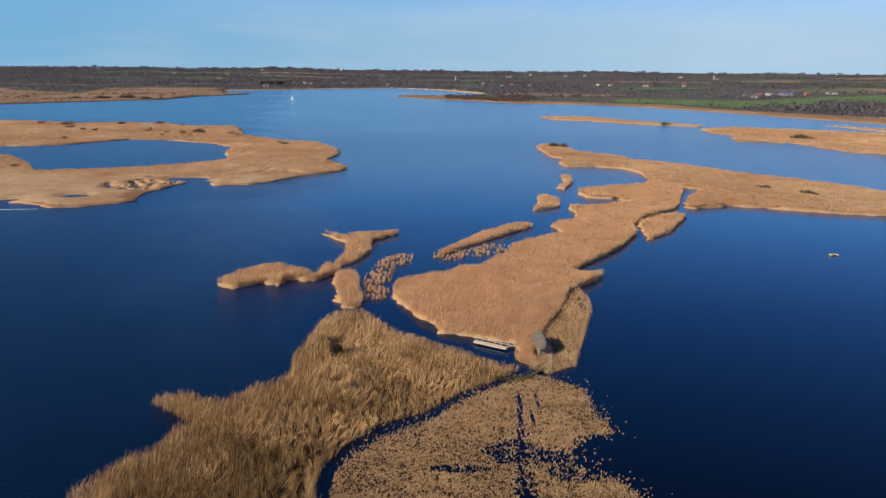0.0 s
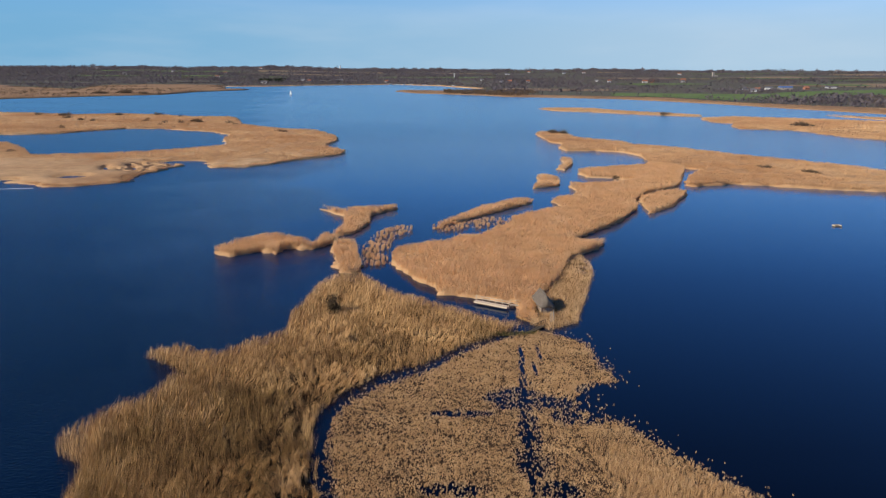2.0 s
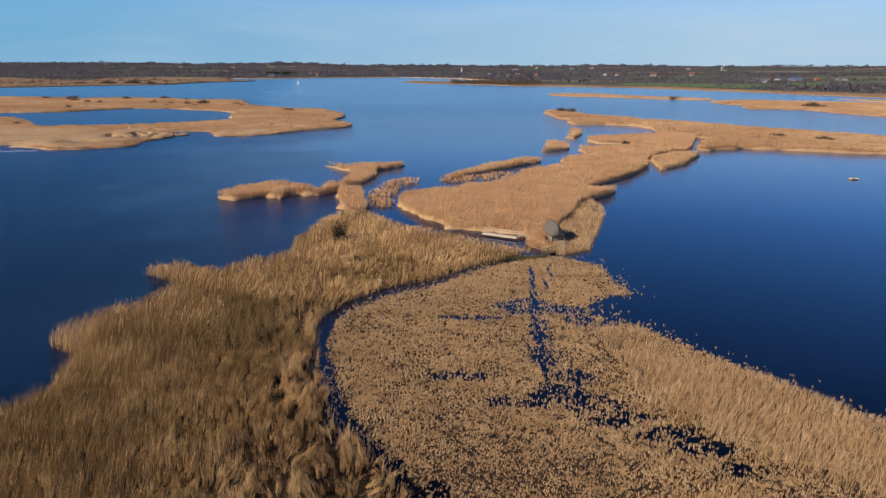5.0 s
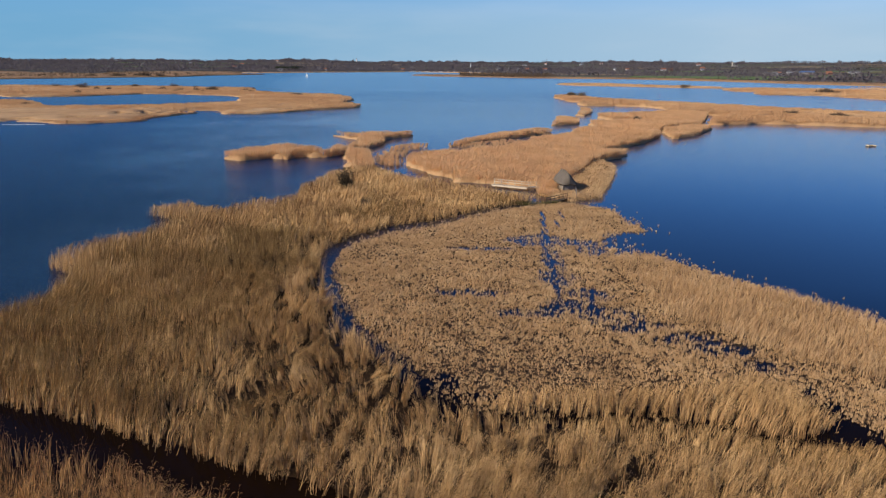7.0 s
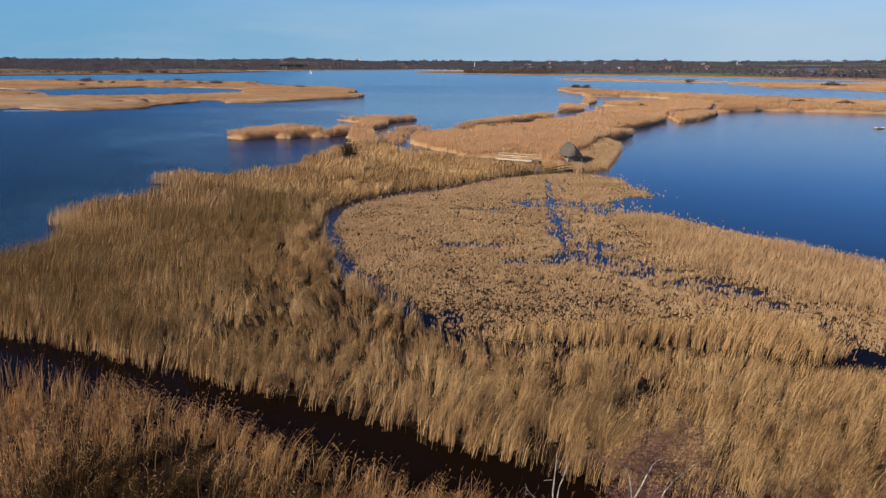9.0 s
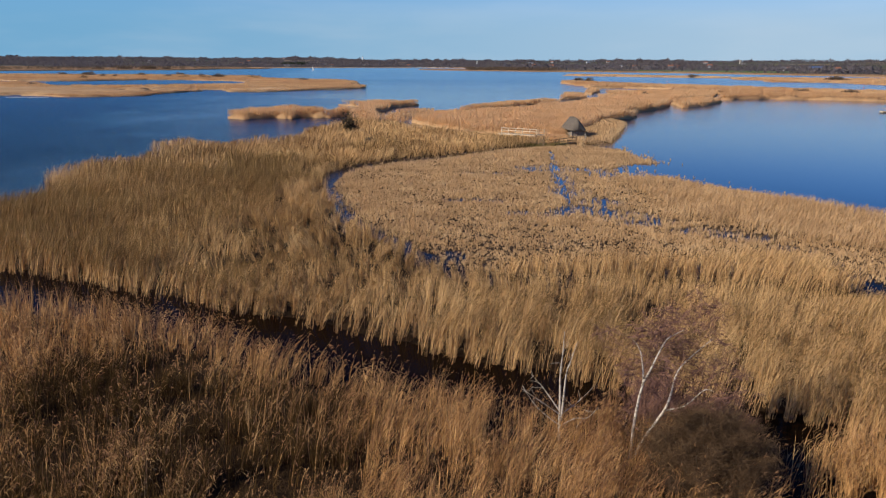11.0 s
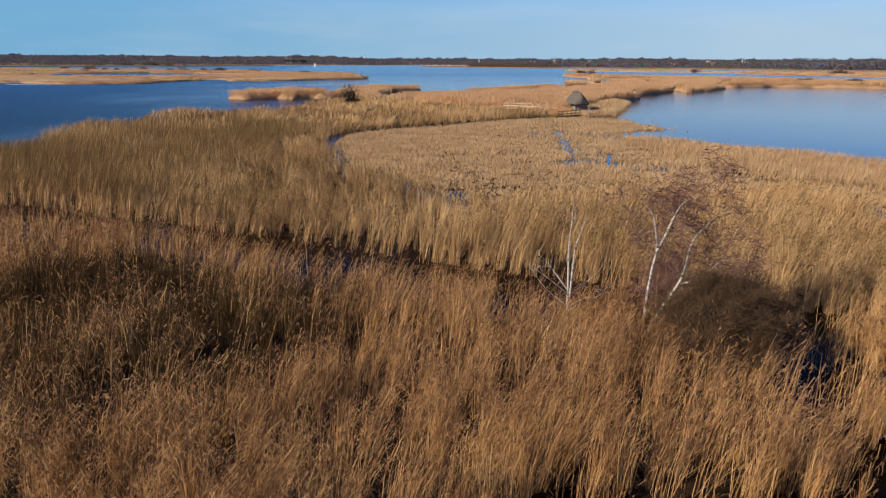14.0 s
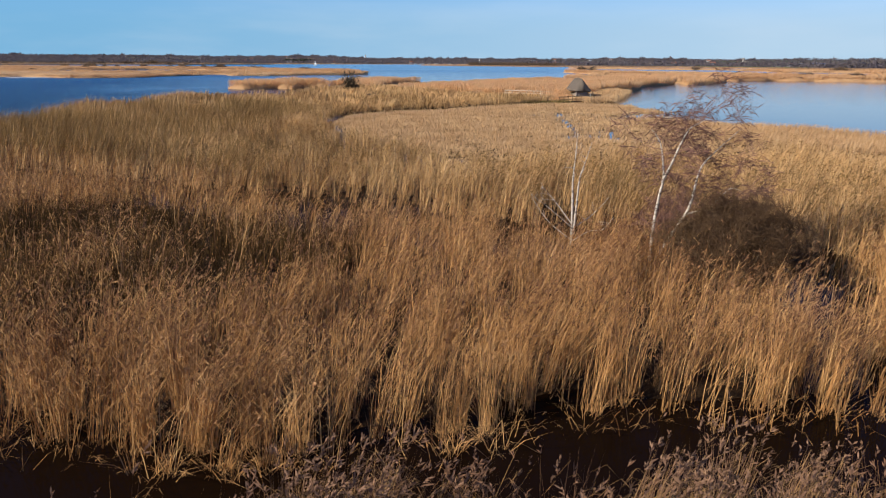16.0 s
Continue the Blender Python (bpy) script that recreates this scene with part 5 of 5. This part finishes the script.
def post_mark(at, h, mat, label):
    e = thing("channel_post", label, "post", at, 0)
    bm = bmesh.new()
    tube(bm, [(0, 0, -1.5), (0, 0, h)], [0.1, 0.09], 8)
    part("post", bm, M["dark_timber"], e)
    part("topmark", boxed(-0.22, -0.22, h - 0.6, 0.22, 0.22, h, bevel=0.05), mat, e)


post_mark((244, 446, 0), 1.7, M["red"], "red-topped timber channel post in the lake")
post_mark((160, 575, 0), 1.5, M["red"], "red-topped timber channel post in the lake")
post_mark((300, 1196, 0.8), 5.0, M["white"], "pale timber post at the far shore")


# ---- the thatched hide and its footbridge ----
def thatch_roof(L, W, eave, top, hip, thick=0.28):
    """A steep hipped thatch with a rounded ridge and a thick cut eave."""
    bm = bmesh.new()
    nu, nv = 14, 7
    grid = []
    for i in range(nu + 1):
        u = i / nu
        y = -L / 2 + L * u
        endk = min(1.0, min(u, 1 - u) * L / hip)
        ridge = eave + (top - eave) * math.sin(endk * math.pi / 2) ** 0.8
        row = []
        for j in range(-nv, nv + 1):
            v = j / nv
            half = W / 2 * (0.72 + 0.28 * endk)
            s = 1 - abs(v) ** 1.05
            z = eave + (ridge - eave) * s + 0.04 * math.sin(9 * u + 5 * v)
            row.append(bm.verts.new((half * v, y, z)))
        grid.append(row)
    for a, b_ in zip(grid, grid[1:]):
        for k in range(2 * nv):
            bm.faces.new((a[k], a[k + 1], b_[k + 1], b_[k]))
    bmesh.ops.recalc_face_normals(bm, faces=bm.faces)
    if sum(f.normal.z for f in bm.faces) < 0:
        bmesh.ops.reverse_faces(bm, faces=bm.faces)
    bmesh.ops.solidify(bm, geom=bm.faces[:], thickness=thick)
    for f in bm.faces:
        f.smooth = True
    return bm


HUT_AT, HUT_TURN = (22.7, 149.6, 0.0), 7.0
hut = thing("thatched_hide", "weathered grey timber bird hide with a thatched roof", "hut", HUT_AT, HUT_TURN)
HW, HL, FLOOR_Z, EAVE = 2.4, 6.8, 0.45, 2.2
roof = part("roof", thatch_roof(8.6, 4.0, EAVE - 0.1, 4.4, 1.5), M["thatch"], hut, "grey weathered thatch roof")
bm = bmesh.new()
tube(bm, [(0, -2.7, 4.3), (0, 0.0, 4.42), (0, 2.7, 4.3)], [0.12, 0.2, 0.12], 8)
part("ridge", bm, M["thatch"], roof)
part("floor", boxed(-HW / 2, -HL / 2, FLOOR_Z - 0.12, HW / 2, HL / 2, FLOOR_Z), M["board"], hut)
for sx in (-1, 1):
    k = 0
    y0 = -HL / 2
    while y0 < HL / 2 - 0.05:
        y1 = min(y0 + 0.2, HL / 2)
        part("wall_board", boxed(sx * HW / 2 - 0.03, y0 + 0.004, FLOOR_Z, sx * HW / 2 + 0.03, y1 - 0.004, EAVE + 0.25), M["board"], hut)
        y0 = y1
for sy in (-1, 1):
    x0 = -HW / 2 + 0.03
    while x0 < HW / 2 - 0.06:
        x1 = min(x0 + 0.19, HW / 2 - 0.03)
        part("wall_board", boxed(x0 + 0.004, sy * HL / 2 - 0.03, FLOOR_Z - 0.35, x1 - 0.004, sy * HL / 2 + 0.03, EAVE + 0.3), M["board"], hut)
        x0 = x1
# no hole is cut: dark strips on the boards paint the shade inside the slots
part("viewing_slot", boxed(-HW / 2 - 0.05, -1.8, 1.45, -HW / 2 - 0.02, 1.8, 1.7), M["dark"], hut)
part("viewing_slot", boxed(HW / 2 + 0.02, -1.8, 1.45, HW / 2 + 0.05, 1.8, 1.7), M["dark"], hut)
for sx in (-1, 1):
    for sy in (-1, 0, 1):
        bm = bmesh.new()
        tube(bm, [(sx * (HW / 2 + 0.02), sy * HL / 2 * 1.03, -0.6), (sx * (HW / 2 + 0.02), sy * HL / 2 * 1.03, EAVE + 0.1)], [0.09, 0.08], 8)
        part("post", bm, M["board"], hut)

bridge = thing("footbridge", "pale new timber footbridge with a post-and-rail side over a ditch", "footbridge", (11.1, 151.6, 0), -29)
BL = 8.5
for k in range(34):
    x0 = -BL / 2 + BL * k / 34
    part("plank", boxed(x0 + 0.01, -0.62, 0.66, x0 + BL / 34 - 0.01, 0.62, 0.71), M["timber"], bridge)
for y_ in (-0.6, 0.55):
    part("bearer", boxed(-BL / 2, y_, 0.36, BL / 2, y_ + 0.09, 0.66, bevel=0.01), M["timber"], bridge)
for k in range(6):
    x0 = -BL / 2 + 0.1 + (BL - 0.2) * k / 5
    part("post", boxed(x0 - 0.06, 0.66, -0.8, x0 + 0.06, 0.78, 1.8, bevel=0.01), M["timber"], bridge)
for z_ in (1.18, 1.70):
    part("rail", boxed(-BL / 2 - 0.1, 0.60, z_, BL / 2 + 0.1, 0.66, z_ + 0.13, bevel=0.01), M["timber"], bridge)

def rail_walk(name, label, at, turn, length, deck, mat, wide=1.0, rail_side=1, posts=4, top=1.65):
    """A plank walk on posts with a two-bar rail along one side."""
    e = thing(name, label, "boardwalk", at, turn)
    n = int(length / 0.26)
    for k in range(n):
        x0 = -length / 2 + length * k / n
        part("plank", boxed(x0 + 0.01, -wide / 2, deck - 0.05, x0 + length / n - 0.01, wide / 2, deck), mat, e)
    for y_ in (-wide / 2 + 0.06, wide / 2 - 0.14):
        part("bearer", boxed(-length / 2, y_, deck - 0.2, length / 2, y_ + 0.08, deck - 0.052), mat, e)
    for k in range(posts):
        x0 = -length / 2 + 0.1 + (length - 0.2) * k / (posts - 1)
        part("post", boxed(x0 - 0.05, rail_side * wide / 2, -0.6, x0 + 0.05, rail_side * (wide / 2 + 0.1), top, bevel=0.01), mat, e)
    for z_ in (top - 0.62, top - 0.12):
        part("rail", boxed(-length / 2, rail_side * (wide / 2 - 0.055), z_, length / 2, rail_side * (wide / 2 - 0.004), z_ + 0.1, bevel=0.01), mat, e)
    return e


rail_walk("boardwalk", "narrow timber boardwalk with a rail leading to the hide", (18.2, 151.0, 0), -2, 5.6, 0.66, M["timber"], posts=5)
rail_walk("boardwalk", "weathered plank walk with a rail along the hide", (23.9, 143.6, 0), 82, 6.4, 0.6, M["board"], wide=0.8, rail_side=-1, posts=5)
rail_walk("old_landing", "dark weathered timber landing with a rail beside the marsh", (19.9, 137.1, 0), 47, 7.4, 0.4, M["dark_timber"], wide=0.9, posts=6, top=1.35)

boom = thing("floating_boom", "pale line of floats moored off the reed island", "boom", (-191, 302.4, 0), 8)
for k in range(18):
    bm = bmesh.new()
    tube(bm, [(-9.2 + k, 0.25 * math.sin(k * 0.8), 0.02), (-8.35 + k, 0.25 * math.sin((k + 0.85) * 0.8), 0.02)], [0.16, 0.16], 6)
    part("float", bm, M["white"], boom)


# ---- trees and bushes ----
def grow(rng, start, way, length, radius, depth, out, droop=0.0, fork=3, spread=0.55):
    """Limbs as lists of (path, radii, depth)."""
    n = 5
    path, radii = [Vector(start)], [radius]
    d = Vector(way).normalized()
    for k in range(n):
        d = (d + Vector(rng.normal(0, 0.13, 3)) + Vector((0, 0, -droop * (k / n)))).normalized()
        path.append(path[-1] + d * length / n)
        radii.append(radius * (1 - 0.75 * (k + 1) / n))
    out.append((path, radii, depth))
    if depth <= 0:
        return
    for k in range(fork):
        i = int(rng.integers(2, n + 1))
        side = Vector(rng.normal(0, 1, 3))
        side = (side - d * side.dot(d)).normalized()
        w = (d * (1 - spread * 0.6) + side * spread + Vector((0, 0, 0.15))).normalized()
        grow(rng, path[i], w, length * rng.uniform(0.5, 0.75), radii[i] * 0.75, depth - 1, out, droop * 1.6, fork, spread)


def sprays(paths, rng, per, length, width, droop):
    """Fine twigs along limbs, as one mesh's worth of slim blades."""
    V = []
    for path, radii, depth in paths:
        for _ in range(per):
            i = int(rng.integers(1, len(path)))
            p = path[i] + (path[i - 1] - path[i]) * rng.random()
            d = Vector(rng.normal(0, 1, 3)) + Vector((0, 0, 0.3 - droop))
            d = d.normalized() * length * rng.uniform(0.5, 1.2)
            s = Vector(rng.normal(0, 1, 3)).cross(d).normalized() * width * 0.5
            V += [p - s, p + s, p + d * 0.6 + Vector((0, 0, -droop * length * 0.15)) + s * 0.7, p + d + Vector((0, 0, -droop * length * 0.5))]
    V = np.array([tuple(v) for v in V])
    k = len(V) // 4
    return V, np.full(k, 4), np.arange(k * 4)


def smooth_path(pts, n=4):
    """A bent line through a few places."""
    p = [Vector(q) for q in pts]
    out = []
    for i in range(len(p) - 1):
        a, b_, c, d = p[max(i - 1, 0)], p[i], p[i + 1], p[min(i + 2, len(p) - 1)]
        for k in range(n):
            t = k / n
            out.append(0.5 * ((2 * b_) + (c - a) * t + (2 * a - 5 * b_ + 4 * c - d) * t * t + (3 * b_ - a - 3 * c + d) * t ** 3))
    out.append(p[-1])
    return out


def tree(name, label, category, at, leaders, bark, twigs, seed, boughs=10, bough=1.0, depth=1, per=30, tw_len=0.5, tw_w=0.010, droop=0.3, low=0.35, up=0.4, slim=0.55):
    """A small tree or bush: leaders along given lines, boughs off them, and fine twigs."""
    rng = np.random.default_rng(seed)
    e = thing(name, label, category, at)
    limbs = []
    for pts, r0 in leaders:
        path = smooth_path(pts)
        n = len(path)
        radii = [max(0.008, r0 * (1 - 0.88 * k / (n - 1))) for k in range(n)]
        bm = bmesh.new()
        tube(bm, path, radii, 8)
        for f in bm.faces:
            f.smooth = True
        part("stem", bm, bark, e)
        for _ in range(boughs):
            i = int(rng.integers(int(n * low), n))
            d = (path[min(i + 1, n - 1)] - path[max(i - 1, 0)]).normalized()
            side = Vector(rng.normal(0, 1, 3))
            w = (side.normalized() + d * 0.5 + Vector((0, 0, up))).normalized()
            grow(rng, path[i], w, bough * rng.uniform(0.6, 1.2) * (1.15 - 0.5 * i / n), radii[i] * slim, depth, limbs, 0.06, 3, 0.6)
    for path, radii, dep in limbs:
        if dep == depth:
            part("bough", tube(bmesh.new(), path, [max(r, 0.006) for r in radii], 5), bark if per == 0 else twigs, e)
    small = bmesh.new()
    for path, radii, dep in limbs:
        if dep < depth:
            tube(small, path, [max(r, 0.005) for r in radii], 3)
    if len(small.verts):
        tagged(part("branchwork", small, bark if per == 0 else twigs, e), kind="stuff")
    else:
        small.free()
    if per and limbs:
        V, s, l = sprays(limbs, rng, per, tw_len, tw_w, droop)
        ob = new("twiggery", quick_mesh("twiggery", V, s, l, [twigs]))
        ob.parent = e
        tagged(ob, kind="stuff")
    return e


tree("birch_tree", "white-barked birch with purple-brown bare twigs", "tree", (6.75, 24.9, 0.0),
     [([(0, 0, -0.2), (0.02, 0, 1.6), (0.15, 0, 3.0), (0.25, 0, 3.7), (0.12, 0.1, 4.7), (-0.05, 0.1, 5.1), (-0.3, 0.1, 5.4)], 0.07),
      ([(0.22, 0, 3.5), (0.5, -0.1, 4.3), (0.7, -0.1, 4.85), (1.0, 0, 5.4), (1.35, 0.1, 5.6), (1.7, 0.1, 5.8)], 0.05),
      ([(0.1, 0.05, 0.2), (0.55, 0.1, 1.2), (1.3, 0.2, 2.5), (1.5, 0.2, 3.6), (1.65, 0.2, 4.1), (2.1, 0.3, 4.6), (2.9, 0.3, 5.4)], 0.075),
      ([(1.2, 0.2, 2.3), (2.0, 0.1, 2.6), (2.7, 0.1, 3.3), (3.2, 0.1, 3.1)], 0.045)], M["birch"], M["twig"], 60, boughs=13, bough=1.45, depth=2, per=4, tw_len=0.5, tw_w=0.005, droop=0.4, low=0.3, up=0.2, slim=0.28)
tree("dead_birch", "dead white birch stem with two bare leaders", "tree", (4.05, 26.1, 0.0),
     [([(0, 0, -0.2), (-0.05, 0, 2.3), (-0.09, 0, 3.3), (-0.03, 0, 4.3), (0.0, 0, 5.2)], 0.058),
      ([(0.03, 0, 1.2), (0.1, 0, 2.4), (0.16, 0, 3.4), (0.33, 0, 4.0), (0.55, 0, 4.8)], 0.05),
      ([(0, 0, 1.5), (-0.8, -0.3, 2.2), (-1.7, -0.5, 2.9)], 0.026), ([(0, 0, 1.6), (-0.7, 0.4, 2.5), (-1.2, 0.6, 3.0)], 0.028),
      ([(0, 0, 1.5), (0.7, 0.3, 1.9), (1.3, 0.4, 2.5)], 0.03),
      ([(0, 0, 1.0), (-0.9, 0.1, 1.7), (-1.5, 0.2, 2.5)], 0.024), ([(0.03, 0, 1.0), (0.6, -0.1, 1.4), (1.1, -0.2, 1.5), (1.5, -0.2, 2.0)], 0.022)], M["birch"], M["birch"], 62, boughs=4, bough=0.55, depth=0, per=0, low=0.4)


def bush_stems(r, h, n, seed):
    rng = np.random.default_rng(seed)
    out = []
    for k in range(n):
        a, q = k * 2.39996, math.sqrt((k + 0.5) / n)
        x, y = math.cos(a) * q * r, math.sin(a) * q * r
        z = h * math.sqrt(max(0.05, 1 - 0.8 * q * q)) * rng.uniform(0.8, 1.0)
        out.append(([(x * 0.12, y * 0.12, -0.2), (x * 0.4, y * 0.4, z * 0.4), (x * 0.8, y * 0.8, z * 0.78), (x, y, z)], 0.03))
    return out


tree("willow_bush", "dense rounded bare willow bush, dull olive-brown", "bush", (8.95, 22.6, 0.0), bush_stems(2.3, 3.3, 60, 63), M["bark"], M["willow"], 63, boughs=8, bough=0.8, per=26, tw_len=0.5, tw_w=0.0085, droop=0.0, low=0.3, up=0.6)
tree("thorn_bush", "low bare bush with red-brown twigs beside the ditch", "bush", (8.2, 27.0, 0.0), bush_stems(1.5, 2.6, 12, 64), M["twig"], M["twig"], 64, boughs=7, bough=0.8, per=16, tw_len=0.6, tw_w=0.011, droop=0.0, low=0.3, up=0.6)
tree("thorn_bush", "low bare bush with red-brown twigs beside the ditch", "bush", (11.0, 26.4, 0.0), bush_stems(1.0, 1.7, 10, 65), M["twig"], M["twig"], 65, boughs=7, bough=0.8, per=16, tw_len=0.6, tw_w=0.011, droop=0.0, low=0.3, up=0.6)


def shrub(at, r, h, seed, label, mat="scrub", blades=700):
    """A bush some way off: sprays round a few stems."""
    rng = np.random.default_rng(seed)
    e = thing("bush", label, "bush", at)
    bm = bmesh.new()
    for k in range(5):
        a = k * 1.3
        tube(bm, [(0, 0, -0.2), (math.cos(a) * r * 0.3, math.sin(a) * r * 0.3, h * 0.45), (math.cos(a) * r * 0.6, math.sin(a) * r * 0.6, h * 0.8)], [0.06, 0.045, 0.015], 5)
    part("stems", bm, M["bark"], e)
    u = rng.normal(0, 1, (blades, 3))
    u /= np.linalg.norm(u, axis=1, keepdims=True)
    # a few lobes of uneven height, so that the outline is ragged
    lobe = rng.integers(0, 6, blades)
    la, lr, lh = rng.uniform(0, math.tau, 6), rng.uniform(0.1, 0.75, 6) * r, rng.uniform(0.45, 1.0, 6) * h
    c = u * (rng.uniform(0.05, 1, (blades, 1)) ** 0.6) * np.stack([np.full(blades, r * 0.5), np.full(blades, r * 0.5), lh[lobe] * 0.5], -1)
    c += np.stack([np.cos(la[lobe]) * lr[lobe], np.sin(la[lobe]) * lr[lobe], lh[lobe] * 0.52], -1)
    d = rng.normal(0, 1, (blades, 3)) + u * 1.2
    d *= (r * 0.24) / np.linalg.norm(d, axis=1, keepdims=True)
    s = np.cross(d, rng.normal(0, 1, (blades, 3)))
    s *= (r * 0.03) / np.linalg.norm(s, axis=1, keepdims=True)
    V = np.stack([c - s, c + s, c + d], 1).reshape(-1, 3)
    ob = new("sprays", quick_mesh("sprays", V, np.full(blades, 3), np.arange(blades * 3), [M[mat]]))
    ob.parent = e
    tagged(ob, kind="stuff")
    return e


shrub((-23.9, 143.2, 0.3), 2.3, 6.0, 70, "dark bare thorn bush standing over the reeds", "thorn", 1500)
shrub((-17.5, 128, 0.3), 1.2, 2.7, 71, "small bare bush among the reeds", "scrub", 700)
shrub((88, 561, 0.6), 6.0, 4.2, 72, "dark bare thicket on the reed point", "scrub", 900)
shrub((96, 556, 0.6), 4.5, 4.6, 73, "dark bare thicket on the reed point", "scrub", 800)
shrub((172, 371, 0.6), 5.0, 2.7, 74, "low brown bush on the reed bed", "scrub", 800)
shrub((187, 354, 0.6), 5.5, 2.7, 75, "low brown bush on the reed bed", "scrub", 800)
for k, (bx, by, br, bh) in enumerate(((-302, 742, 5, 4), (-240, 640, 3, 4.5), (-232, 655, 6, 4), (-225, 648, 4, 3.2), (-130, 560, 4, 2.6), (-265, 425, 3, 2.4), (-340, 735, 6, 4), (-390, 720, 6, 4.5), (-370, 690, 5, 4), (-420, 730, 5, 4),
                                      (-330, 660, 4, 3), (-345, 668, 4, 3), (330, 650, 10, 4), (250, 800, 6, 3.5), (84, 334, 2.0, 2.6), (-610, 1260, 14, 6), (-580, 1290, 16, 7), (-535, 1262, 10, 5), (-655, 1250, 10, 5))):
    shrub((bx, by, 0.6), br, bh, 80 + k, "dark bare bush on the reed island" if by < 900 else "bare brown thicket in the shore marsh", "scrub", 600)
rng = np.random.default_rng(101)
for k in range(22):
    bx, by = rng.uniform(-330, -130), rng.uniform(560, 735)
    if inside(np.array([bx]), np.array([by]), LAGOON_ISLAND)[0]:
        shrub((bx, by, 0.6), rng.uniform(2.0, 4.5), rng.uniform(2.2, 4.0), 110 + k, "low bare bush among the island reeds", "scrub", 260)
